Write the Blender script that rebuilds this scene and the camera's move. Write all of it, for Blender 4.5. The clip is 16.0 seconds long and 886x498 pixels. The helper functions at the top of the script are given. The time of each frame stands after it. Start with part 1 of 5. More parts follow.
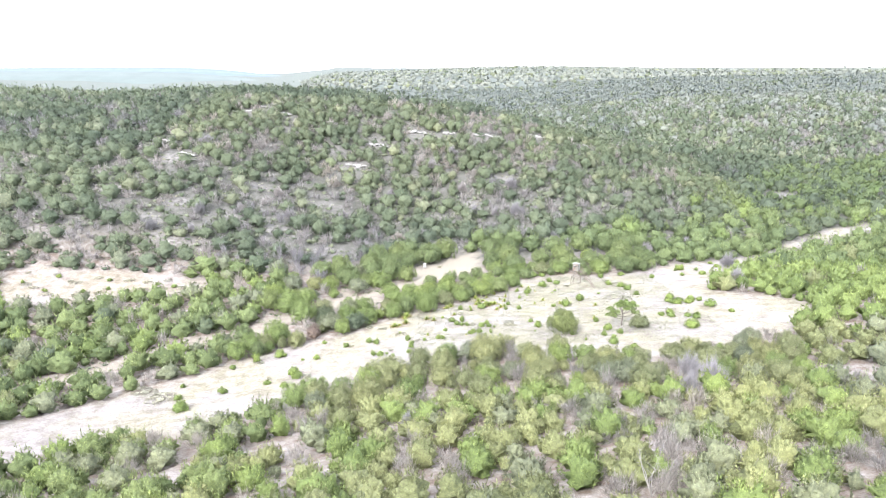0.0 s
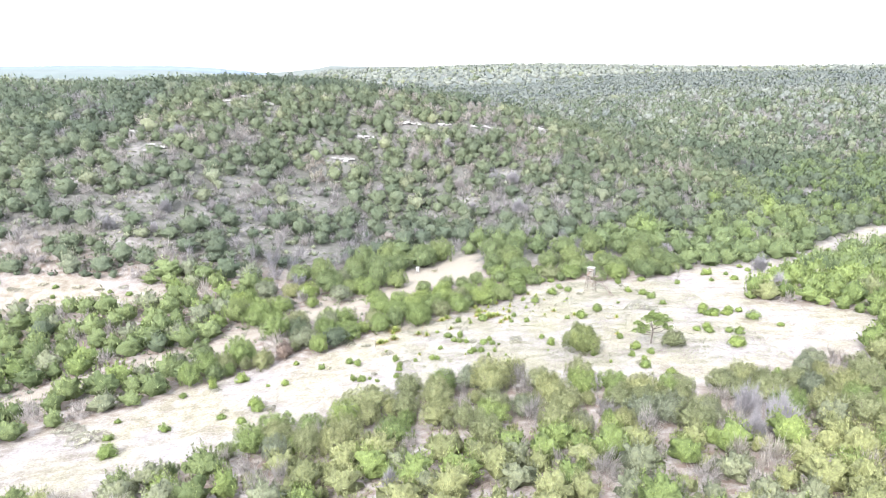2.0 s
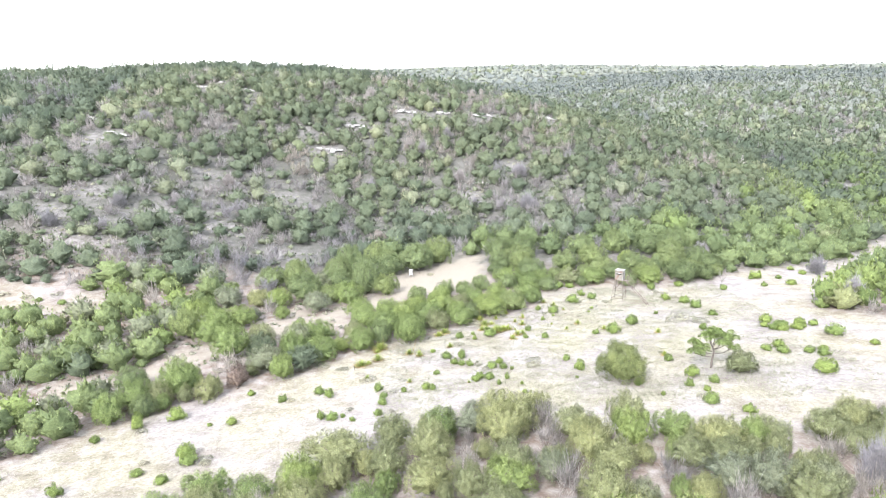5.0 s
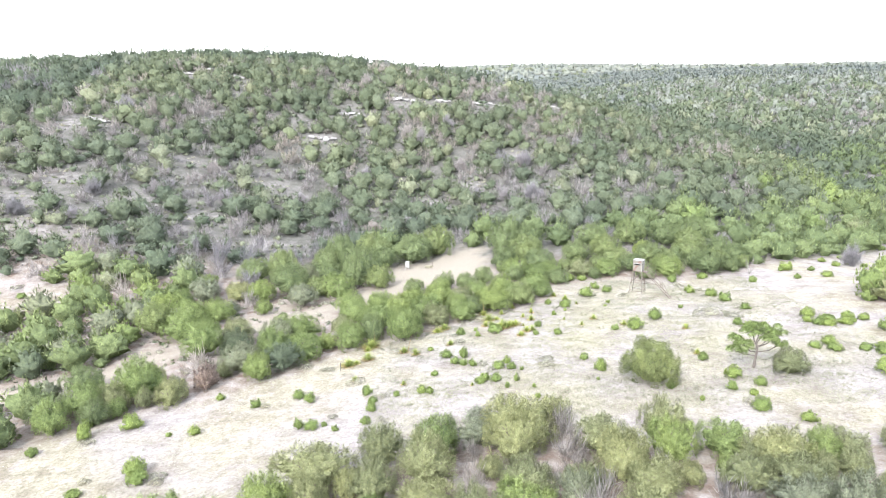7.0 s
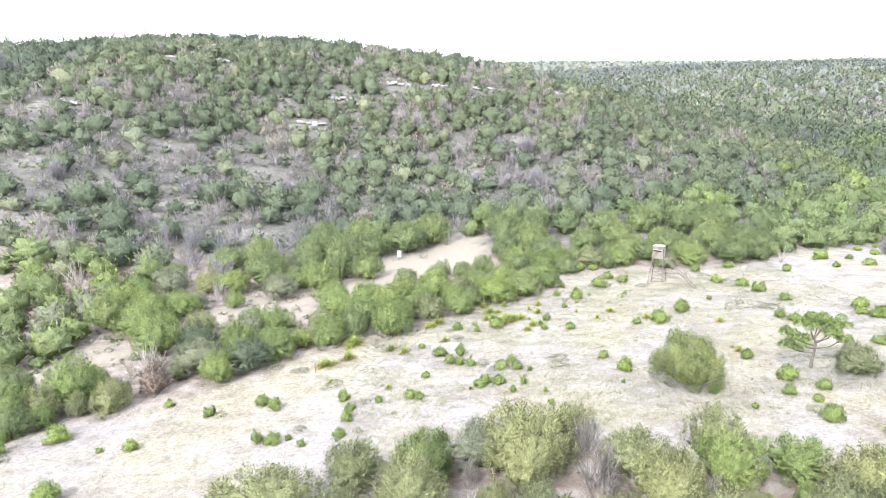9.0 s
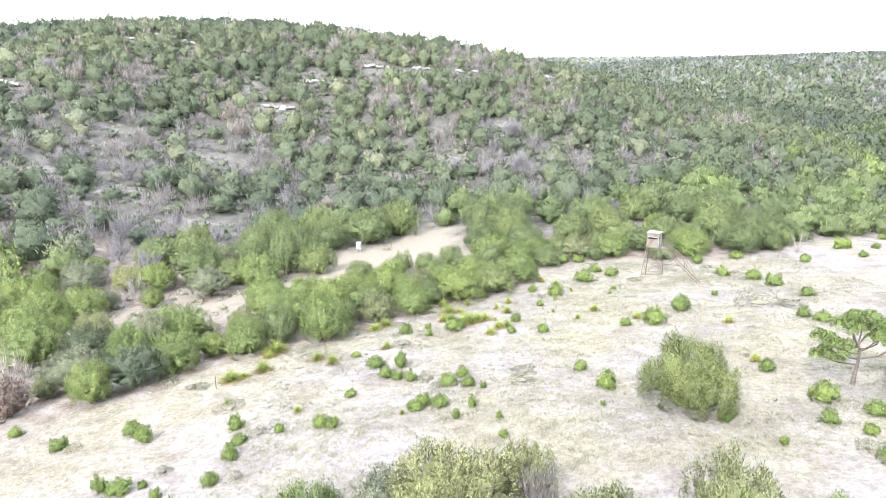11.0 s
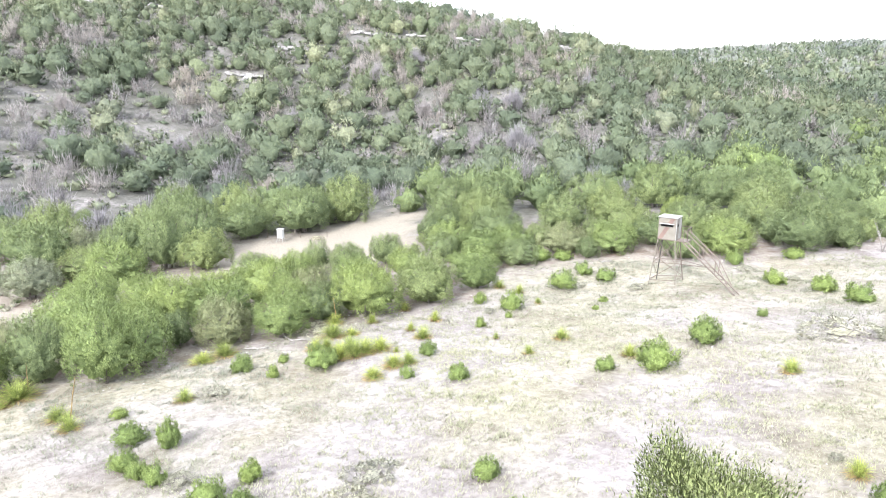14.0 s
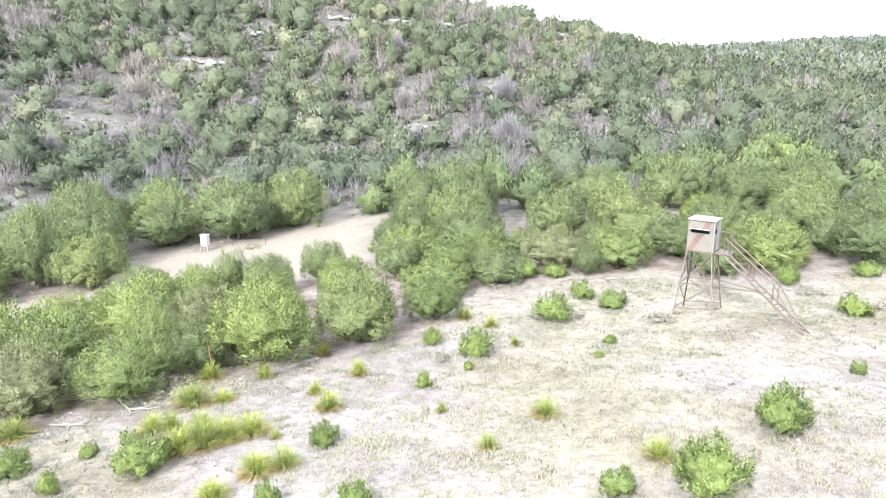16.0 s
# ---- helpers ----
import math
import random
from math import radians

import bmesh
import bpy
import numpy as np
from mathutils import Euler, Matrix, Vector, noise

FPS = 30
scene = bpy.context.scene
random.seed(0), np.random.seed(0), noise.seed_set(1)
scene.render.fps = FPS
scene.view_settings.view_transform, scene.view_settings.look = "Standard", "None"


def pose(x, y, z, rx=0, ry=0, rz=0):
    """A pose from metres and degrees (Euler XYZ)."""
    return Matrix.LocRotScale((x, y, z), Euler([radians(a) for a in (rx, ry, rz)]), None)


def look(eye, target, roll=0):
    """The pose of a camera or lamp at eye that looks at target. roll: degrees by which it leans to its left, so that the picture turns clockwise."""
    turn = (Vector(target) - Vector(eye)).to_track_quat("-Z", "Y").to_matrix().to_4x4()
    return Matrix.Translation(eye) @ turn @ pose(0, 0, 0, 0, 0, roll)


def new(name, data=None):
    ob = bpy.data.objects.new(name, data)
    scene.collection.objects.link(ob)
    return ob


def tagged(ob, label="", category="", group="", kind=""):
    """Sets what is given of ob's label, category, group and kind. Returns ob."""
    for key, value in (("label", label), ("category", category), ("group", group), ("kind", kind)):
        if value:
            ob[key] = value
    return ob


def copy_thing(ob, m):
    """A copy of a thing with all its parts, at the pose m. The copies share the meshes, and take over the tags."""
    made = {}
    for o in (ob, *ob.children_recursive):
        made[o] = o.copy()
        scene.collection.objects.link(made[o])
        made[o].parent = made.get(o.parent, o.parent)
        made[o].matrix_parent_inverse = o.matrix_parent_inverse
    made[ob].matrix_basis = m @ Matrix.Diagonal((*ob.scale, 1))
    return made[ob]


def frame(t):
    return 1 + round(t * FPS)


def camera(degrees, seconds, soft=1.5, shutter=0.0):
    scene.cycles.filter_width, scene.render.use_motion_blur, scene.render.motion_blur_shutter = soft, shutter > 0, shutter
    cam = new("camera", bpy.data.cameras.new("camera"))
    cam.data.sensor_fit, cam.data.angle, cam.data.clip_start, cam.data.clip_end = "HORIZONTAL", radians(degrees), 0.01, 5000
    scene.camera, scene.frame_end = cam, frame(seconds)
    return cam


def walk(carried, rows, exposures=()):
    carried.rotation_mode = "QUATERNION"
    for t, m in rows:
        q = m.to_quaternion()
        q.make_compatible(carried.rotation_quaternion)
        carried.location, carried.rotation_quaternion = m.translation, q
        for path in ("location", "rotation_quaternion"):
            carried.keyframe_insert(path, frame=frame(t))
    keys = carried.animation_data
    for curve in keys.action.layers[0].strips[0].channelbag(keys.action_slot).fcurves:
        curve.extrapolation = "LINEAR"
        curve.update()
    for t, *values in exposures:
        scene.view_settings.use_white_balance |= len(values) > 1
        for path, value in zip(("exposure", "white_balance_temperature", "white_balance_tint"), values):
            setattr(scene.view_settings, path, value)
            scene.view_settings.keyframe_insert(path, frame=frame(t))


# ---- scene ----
cam = camera(65.1, 16.0, 1.0)
METRES, EYE, TILT, LEAN, TURN = 116.0, 40.0, -14.6, 0.0, 0.0
ROWS = [
    (0.0, 0.0, 0.0, 0.0, 0.0, 0.0, -0.0),
    (0.5, 0.0003, 0.0412, 0.0011, -0.17, -0.02, 0.04),
    (1.0, 0.0007, 0.0826, 0.0021, -0.26, -0.03, 0.05),
    (1.5, 0.0014, 0.1238, 0.0031, -0.3, -0.03, 0.06),
    (2.0, 0.002, 0.165, 0.0042, -0.32, -0.04, 0.06),
    (2.5, 0.0025, 0.2059, 0.0056, -0.34, 0.01, 0.07),
    (3.0, 0.0034, 0.2447, 0.0061, -0.34, 0.14, 0.1),
    (3.5, 0.0042, 0.2782, 0.0052, -0.36, 0.21, 0.1),
    (4.0, 0.0048, 0.3071, 0.0027, -0.37, 0.26, 0.12),
    (6.5, 0.0066, 0.4245, -0.0155, -0.36, 0.44, 0.13),
    (7.0, 0.007, 0.4469, -0.0197, -0.36, 0.47, 0.12),
    (7.5, 0.0074, 0.4693, -0.0239, -0.43, 0.49, 0.13),
    (8.0, 0.0078, 0.4921, -0.0279, -0.46, 0.5, 0.13),
    (8.5, 0.0088, 0.516, -0.0316, -0.45, 0.49, 0.13),
    (11.0, 0.0521, 0.654, -0.0443, -0.43, 0.43, 0.38),
    (11.5, 0.068, 0.6819, -0.0457, -0.43, 0.43, 0.34),
    (12.0, 0.0836, 0.7134, -0.047, -0.47, 0.39, 0.31),
    (12.5, 0.0971, 0.7462, -0.0477, -0.21, 0.35, 0.2),
    (13.0, 0.1085, 0.7803, -0.0482, 0.16, 0.32, 0.06),
    (13.5, 0.1183, 0.8158, -0.0482, 1.49, 0.27, -0.34),
    (14.0, 0.1269, 0.8526, -0.0482, 2.34, 0.24, -0.6),
    (14.5, 0.1341, 0.8898, -0.0471, 2.45, 0.31, -0.64),
    (15.0, 0.1394, 0.9226, -0.0443, 2.44, 0.39, -0.65),
    (15.5, 0.1438, 0.9504, -0.0427, 2.43, 0.45, -0.65),
    (16.0, 0.1473, 0.9724, -0.0423, 2.43, 0.51, -0.62),
]
walk(cam, [(t, pose(0, 0, EYE, TILT, LEAN, TURN) @ pose(METRES * x, METRES * y, METRES * z, 90 + pitch, roll, yaw)) for t, x, y, z, yaw, pitch, roll in ROWS], exposures=((0.0, 2.17, 6350, 12), (4.0, 2.14, 6350, 12), (8.0, 2.08, 6350, 12), (16.0, 2.2, 6350, 12)))

# ---- light: thin bright cloud, soft sun from behind and left ----
SUN_EL, SUN_AZ = 40.0, 208.0          # degrees; azimuth clockwise from +y
world = bpy.data.worlds.new("sky")
scene.world = world
world.use_nodes = True
wt = world.node_tree
sky = wt.nodes.new("ShaderNodeTexSky")
sky.sky_type = "NISHITA"
sky.sun_disc = False
sky.sun_elevation, sky.sun_rotation = radians(SUN_EL), radians(SUN_AZ)
sky.dust_density, sky.air_density = 1.0, 1.0
veil = wt.nodes.new("ShaderNodeMix")             # thin bright cloud over the whole sky
veil.data_type = "RGBA"
veil.inputs[0].default_value = 0.8
veil.inputs[7].default_value = (6.6, 6.8, 7.1, 1)
wt.links.new(sky.outputs[0], veil.inputs[6])
wt.links.new(veil.outputs[2], wt.nodes["Background"].inputs["Color"])
wt.nodes["Background"].inputs["Strength"].default_value = 0.15
sun_data = bpy.data.lights.new("sun", "SUN")
sun_data.energy, sun_data.angle, sun_data.color = 2.1, radians(8), (1.0, 0.965, 0.92)
a, e = radians(SUN_AZ), radians(SUN_EL)
sun = new("sun", sun_data)
sun.matrix_world = look((math.sin(a) * math.cos(e) * 300, math.cos(a) * math.cos(e) * 300 + 120, math.sin(e) * 300), (0, 120, 0))

# ---- land form: a plateau cut by a valley; each entry is x, y, spread, height ----
PLATEAU = [
    (300, -300, 500, -33.84), (-600, 1200, 500, -10.41), (-900, 900, 500, -12.77), (1200, 600, 500, -7.41),
    (200, -200, 160, 7.29), (-100, 700, 160, -8.29), (100, -300, 160, 7.16), (200, -300, 160, 7.57),
    (-100, 600, 160, -10.79), (-400, 700, 160, -7.99), (400, 200, 160, -11.11), (300, -200, 160, 8.2),
    (0, 700, 160, -9.67), (-100, -300, 160, 5.61),
]
HILLS = [
    (-200, 330, 80, 6.13), (-250, 80, 80, -11.77), (200, -20, 80, 1.98), (-250, 130, 80, -11.0),
    (100, 280, 80, -11.42), (-200, 130, 80, -13.32), (0, 480, 80, -7.92), (-250, 30, 80, -9.75),
    (250, 280, 80, -9.26),
]
FOLDS = [
    (-30, 170, 45, -19.77), (-60, 260, 45, 4.55), (120, 200, 45, -10.51), (-30, 80, 45, -18.39),
    (180, 290, 45, -5.24), (90, 140, 45, -10.65), (-60, 320, 45, 5.8), (30, 280, 26, 4.53),
    (-70, 180, 26, 2.56), (10, 200, 26, -6.94), (-90, 100, 26, -7.04), (50, 80, 26, -7.97),
    (30, 140, 26, -5.22), (70, 180, 26, -5.37), (-90, 140, 26, -6.83), (-30, 220, 26, -3.57),
    (-10, 280, 26, 3.72),
]


def ground(x, y):
    """Height of the ground; numbers or arrays."""
    x, y = np.asarray(x, float), np.asarray(y, float)
    z = np.full(np.broadcast(x, y).shape, 40.0)
    for cx, cy, r, h in PLATEAU + HILLS + FOLDS:
        z = z + h * np.exp(-((x - cx) ** 2 + (y - cy) ** 2) / (2 * r * r))
    z = z + 0.10 * np.sin(x * 0.41 + 1.3) * np.sin(y * 0.37 + 0.4) + 0.05 * np.sin(x * 1.13 + y * 0.7) * np.sin(y * 1.31 - x * 0.3)
    far = np.clip((np.hypot(x, y - 100) - 450) / 600, 0, 1)
    z = z - far * (3.5 + 32 * np.clip((-x / (np.abs(y) + 1) - 0.15) * 14, 0, 1))
    return z + far * (5 * np.sin(x / 170 + 0.6) * np.sin(y / 210 + 1.0) + 2.5 * np.sin(x / 61 + y / 83))


MEADOW = [(-66, 58), (-57.5, 76), (-56, 80), (-52, 85.5), (-46, 93), (-39.5, 98.8), (-33, 105.5), (-26, 110), (-20, 113.5), (-13.5, 118.5), (-5, 125), (2, 130), (8, 134), (15, 139), (17, 147), (26, 149),
          (37, 147), (45, 149.5), (56, 157), (73, 169), (84, 176), (97, 188), (113, 199), (129, 205), (131, 198), (99, 183), (85, 169), (77, 161), (67, 149), (57.5, 138),
          (50.7, 129), (51.5, 126), (55.6, 122), (60, 118), (63, 111), (57, 103), (47, 99.5), (38, 95), (28, 92), (20, 93.5), (14, 96), (6, 99.5), (-2, 98.5), (-6, 95), (-12, 92.5), (-17, 87),
          (-24, 84.5), (-31, 79), (-38, 75), (-46, 68), (-57, 52)]
GLADE = [(-10.5, 144), (-9.5, 149), (-8.5, 155), (-9, 160.5), (-4, 164), (4, 176), (9, 174), (9.5, 160), (9, 152), (3.5, 150.5), (-3.5, 148.5), (-9, 144)]
BENCH = [(-94, 141), (-92, 148), (-86, 149), (-68, 149), (-52, 148), (-52, 141), (-74, 136), (-88, 131)]
TRACK = [(-62, 96), (-54, 106), (-45, 113), (-34, 121), (-26, 131), (-17, 139), (-10.5, 145), (-9, 149), (-5, 154)]
# pale limestone ledges on the slopes: x, y, half width, half depth
LEDGES = [(-71, 257, 3, 2.5), (-64, 263, 6, 4), (-57, 257, 3, 2.5), (-29, 229, 5, 3.5), (-23, 242, 5, 3), (-9, 252.3, 5, 2.4), (2, 254, 3, 2), (16, 255, 7, 2.8),
          (35, 263, 4, 2.4), (55.7, 268.4, 4, 2.4), (-89, 222, 7, 2.5), (-78, 213.6, 4, 2.5), (-71, 183, 5, 4), (-55, 181.5, 6, 4), (-44, 180, 7, 4), (-65.6, 165, 7, 4),
          (-54.6, 203, 4, 2.5), (-35.6, 202, 4, 2.5), (8.7, 212, 5, 2.5), (21.7, 225.5, 4, 2.5), (-74, 173, 5, 3), (-96, 163, 6, 5), (164, 375, 6, 8), (156, 352, 5, 5), (120, 240, 6, 4)]

# bare stony patches on the slope and between the valley trees: x, y, radius
STONY = [(29, 168, 2.2), (34, 168.2, 2.2), (40.5, 169.8, 2), (50, 174, 2.4), (-32.7, 152, 2.2), (-26.9, 173.8, 2), (-52, 203, 2.6), (-46.3, 203.2, 2.2), (-40, 203.2, 2.4), (-34.3, 203.6, 2.2), (-1.3, 205.2, 3.9), (-13.3, 187, 2.8), (-12.9, 200, 2), (59, 219.3, 3.2),
         (87.5, 245.3, 2.6), (60.9, 186.3, 3.8), (-23.3, 170, 2), (-51.2, 165, 2), (-46, 174, 2.2), (-61.9, 179.4, 1.4), (-73.6, 172.7, 2), (-36.6, 236, 3.6),
         (-86, 231, 1.4), (9.6, 213.7, 3.2), (116, 234, 2), (-22, 246.5, 3.4), (-43.4, 182.2, 2.6), (-53, 180.5, 2.4), (-65, 164.5, 4.2), (17.4, 219, 2.2)]

# stretches of the track that lie open to the meadow: x, y, radius
TRACK_GLIMPSES = [(-30.5, 128.6, 2.2), (-22.6, 132.6, 2.2), (-34, 125.6, 2), (-14.3, 143.5, 2.2), (-7.2, 146.7, 2.4), (-43.4, 116.8, 2.5), (-35.1, 119.4, 2.2), (-21, 141.5, 2.2),
                  (-30.5, 143.2, 2), (-23.7, 136.9, 2.5), (-9.8, 144.3, 2.2), (-14.6, 136.8, 2.2)]


def inside(poly, x, y):
    x, y = np.asarray(x, float), np.asarray(y, float)
    r = np.zeros(np.broadcast(x, y).shape, bool)
    for (x0, y0), (x1, y1) in zip(poly, poly[1:] + poly[:1]):
        if y0 != y1:
            r ^= ((y0 > y) != (y1 > y)) & (x < (x1 - x0) * (y - y0) / (y1 - y0) + x0)
    return r


def line_distance(line, x, y):
    d = np.full(np.broadcast(x, y).shape, 1e9)
    for (x0, y0), (x1, y1) in zip(line, line[1:]):
        dx, dy = x1 - x0, y1 - y0
        u = np.clip(((x - x0) * dx + (y - y0) * dy) / (dx * dx + dy * dy), 0, 1)
        d = np.minimum(d, np.hypot(x - x0 - u * dx, y - y0 - u * dy))
    return d


def edge_distance(poly, x, y):
    """Metres inside (+) or outside (-) of an outline."""
    d = line_distance(poly + poly[:1], x, y)
    return np.where(inside(poly, x, y), d, -d)


# small stony gaps in the woods: x, y, radius
OPENINGS = [(-17.6, 68, 3.5), (-13, 62, 3), (-27.5, 60, 2.5), (-8.5, 67.5, 2), (-5.5, 69.5, 1.6), (-1.8, 84.4, 2.2), (4.6, 67, 2), (12.5, 64, 2),
            (21, 59, 1.8), (3.2, 52, 2), (51.7, 83, 2.2), (56, 82.5, 2.5), (62.7, 184, 3), (53, 168, 3), (74, 164, 2.5), (118, 237, 6),
            (-82, 209, 4), (-89, 186, 4), (23, 90.5, 1.6), (-1, 80, 2), (-30, 172, 3), (25, 190, 2.5)]

# sandy clearings in the near wood: x, y, radius
CLEARINGS = [(-19.5, 70.5, 2.6), (-13.6, 61.8, 2.9), (-28.6, 62.7, 3.0), (-8.3, 68.6, 1.6), (11.8, 63.1, 2.3), (4.7, 68.5, 1.6), (52.9, 82.6, 3.8), (25.9, 56.1, 1.6), (-5.8, 87.6, 1.8)]
OPENINGS += CLEARINGS


def opening_share(x, y):
    s = np.zeros(np.broadcast(x, y).shape)
    for cx, cy, r in OPENINGS:
        s = np.maximum(s, 1.35 - np.hypot(x - cx, y - cy) / r)
    return np.clip(s, 0, 1)


def ledge_share(x, y):
    s = np.zeros(np.broadcast(x, y).shape)
    for cx, cy, rx, ry in LEDGES:
        s = np.maximum(s, 1.25 - np.hypot((x - cx) / rx, (y - cy) / (0.8 * ry)))
    for cx, cy, q in STONY:
        s = np.maximum(s, 1.15 - np.hypot(x - cx, y - cy) / (0.68 * q))
    return np.clip(s, 0, 1)


def open_slope(x, y, H, r, share=0.6):
    """False for most of the trees that would grow tall just downhill of a ledge or a stony patch."""
    ok = np.ones(len(x), bool)
    base = ground(x, y)
    for cx, cy, q in [(cx, cy, rx) for cx, cy, rx, ry in LEDGES] + STONY + TRACK_GLIMPSES:
        ux, uy = 6 - cx, 55 - cy
        d = math.hypot(ux, uy)
        ux, uy = ux / d, uy / d
        z0 = float(ground(cx, cy))
        along, across = (x - cx) * ux + (y - cy) * uy, np.abs((x - cx) * uy - (y - cy) * ux)
        high = base + 0.85 * H > z0 + 0.4 + along * (24 - z0) / d
        ok &= ~((along > -0.5) & (along < 10) & (across < 0.7 * q + 0.2) & high & (r.random(len(x)) < share))
    return ok


# ---- materials ----
def material(name, rough=0.8):
    m = bpy.data.materials.new(name)
    m.use_nodes = True
    t = m.node_tree
    b = t.nodes["Principled BSDF"]
    b.inputs["Roughness"].default_value = rough
    return m, t, b


def ramp(t, source, stops):
    r = t.nodes.new("ShaderNodeValToRGB")
    el = r.color_ramp.elements
    while len(el) < len(stops):
        el.new(0.5)
    for q, (p, c) in zip(el, stops):
        q.position, q.color = p, (*c, 1)
    t.links.new(source, r.inputs[0])
    return r.outputs[0]


def noise_node(t, scale, detail=4.0, coords="Object", rough=0.55):
    c = t.nodes.new("ShaderNodeTexCoord")
    n = t.nodes.new("ShaderNodeTexNoise")
    n.inputs["Scale"].default_value, n.inputs["Detail"].default_value, n.inputs["Roughness"].default_value = scale, detail, rough
    t.links.new(c.outputs[coords], n.inputs["Vector"])
    return n.outputs["Fac"]


def blend(t, fac, c1, c2, mode="MIX"):
    n = t.nodes.new("ShaderNodeMix")
    n.data_type, n.blend_type = "RGBA", mode
    for slot, v in ((0, fac), (6, c1), (7, c2)):
        if isinstance(v, bpy.types.NodeSocket):
            t.links.new(v, n.inputs[slot])
        elif slot:
            n.inputs[slot].default_value = (*v, 1)
        else:
            n.inputs[slot].default_value = v
    return n.outputs[2]


def bump(t, b, height, strength, distance):
    n = t.nodes.new("ShaderNodeBump")
    n.inputs["Strength"].default_value, n.inputs["Distance"].default_value = strength, distance
    t.links.new(height, n.inputs["Height"])
    t.links.new(n.outputs[0], b.inputs["Normal"])


def foliage(name, low, high, glow=0.4, grain=4.5, vary=0.72, deep=1.0):
    """Leaf mass: colour runs from low to high by leaf, tree and painted tuft shade; some light passes through."""
    m, t, b = material(name, 0.75)
    g = t.nodes.new("ShaderNodeNewGeometry")
    o = t.nodes.new("ShaderNodeObjectInfo")
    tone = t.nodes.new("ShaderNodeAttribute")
    tone.attribute_name = "tone_and_shade"
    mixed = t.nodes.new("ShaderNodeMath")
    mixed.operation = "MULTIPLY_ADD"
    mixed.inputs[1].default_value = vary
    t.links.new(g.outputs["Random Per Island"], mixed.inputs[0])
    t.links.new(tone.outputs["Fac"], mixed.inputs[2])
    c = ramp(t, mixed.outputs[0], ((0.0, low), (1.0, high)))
    v = ramp(t, o.outputs["Random"], ((0.0, (0.78, 0.80, 0.80)), (0.5, (1, 1, 1)), (1.0, (1.13, 1.09, 0.97))))
    patch = ramp(t, noise_node(t, 0.045, 3.0), ((0.3, (0.74, 0.77, 0.8)), (0.5, (0.98, 0.98, 0.96)), (0.7, (1.16, 1.14, 1.04))))
    c = blend(t, 1.0, blend(t, 1.0, c, v, "MULTIPLY"), patch, "MULTIPLY")
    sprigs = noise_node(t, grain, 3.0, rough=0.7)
    # small shade painted in: the bump's hollows darker, its tips lighter
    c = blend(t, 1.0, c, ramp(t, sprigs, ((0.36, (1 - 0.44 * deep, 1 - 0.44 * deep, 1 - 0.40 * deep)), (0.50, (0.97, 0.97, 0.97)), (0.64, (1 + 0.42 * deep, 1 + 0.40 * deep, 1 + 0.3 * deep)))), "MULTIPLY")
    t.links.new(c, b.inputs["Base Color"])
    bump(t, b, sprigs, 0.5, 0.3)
    b.inputs["Specular IOR Level"].default_value = 0.25
    tr = t.nodes.new("ShaderNodeBsdfTranslucent")
    t.links.new(c, tr.inputs["Color"])
    mix = t.nodes.new("ShaderNodeMixShader")
    mix.inputs[0].default_value = glow
    t.links.new(b.outputs[0], mix.inputs[1])
    t.links.new(tr.outputs[0], mix.inputs[2])
    t.links.new(mix.outputs[0], t.nodes["Material Output"].inputs["Surface"])
    return m


def plain(name, low, high, scale=6.0, rough=0.8, relief=0.3, metal=0.0):
    m, t, b = material(name, rough)
    n = noise_node(t, scale, 6.0)
    t.links.new(ramp(t, n, ((0.3, low), (0.7, high))), b.inputs["Base Color"])
    b.inputs["Metallic"].default_value = metal
    bump(t, b, n, relief, 0.02)
    return m


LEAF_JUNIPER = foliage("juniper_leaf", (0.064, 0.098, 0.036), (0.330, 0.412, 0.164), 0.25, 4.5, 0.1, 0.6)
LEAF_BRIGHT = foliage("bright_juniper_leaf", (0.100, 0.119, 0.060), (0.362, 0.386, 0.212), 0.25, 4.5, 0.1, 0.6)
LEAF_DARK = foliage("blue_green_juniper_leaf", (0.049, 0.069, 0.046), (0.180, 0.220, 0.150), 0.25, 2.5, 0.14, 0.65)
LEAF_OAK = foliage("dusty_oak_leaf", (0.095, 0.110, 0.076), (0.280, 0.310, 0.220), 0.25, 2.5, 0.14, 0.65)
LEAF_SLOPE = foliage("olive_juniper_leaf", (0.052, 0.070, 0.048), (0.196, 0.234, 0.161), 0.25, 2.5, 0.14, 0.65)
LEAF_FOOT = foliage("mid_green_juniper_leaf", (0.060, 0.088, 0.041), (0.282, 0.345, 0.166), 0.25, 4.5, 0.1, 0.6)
# distance haze put into the leaf colour of the far trees
LEAF_FAR = foliage("haze_pale_oak_leaf", (0.152, 0.170, 0.158), (0.226, 0.246, 0.230), 0.25, 1.5, 0.18, 0.25)
LEAF_BUSH = foliage("olive_leaf_yellow_tips_and_shade", (0.056, 0.080, 0.040), (0.350, 0.405, 0.180), 0.25, 4.5, 0.1, 0.6)
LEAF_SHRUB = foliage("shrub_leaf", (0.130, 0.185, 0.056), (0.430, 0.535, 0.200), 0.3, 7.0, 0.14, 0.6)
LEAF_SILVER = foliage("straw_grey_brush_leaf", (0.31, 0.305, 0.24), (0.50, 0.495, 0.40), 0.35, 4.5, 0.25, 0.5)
LEAF_RUST = foliage("rust_dead_leaf", (0.165, 0.125, 0.105), (0.29, 0.225, 0.195), 0.25)
TWIG = foliage("bare_grey_twig", (0.28, 0.263, 0.28), (0.48, 0.457, 0.476), 0.5, 3.0, 0.3, 0.5)
BLADE = foliage("green_blade", (0.20, 0.26, 0.065), (0.40, 0.45, 0.16))
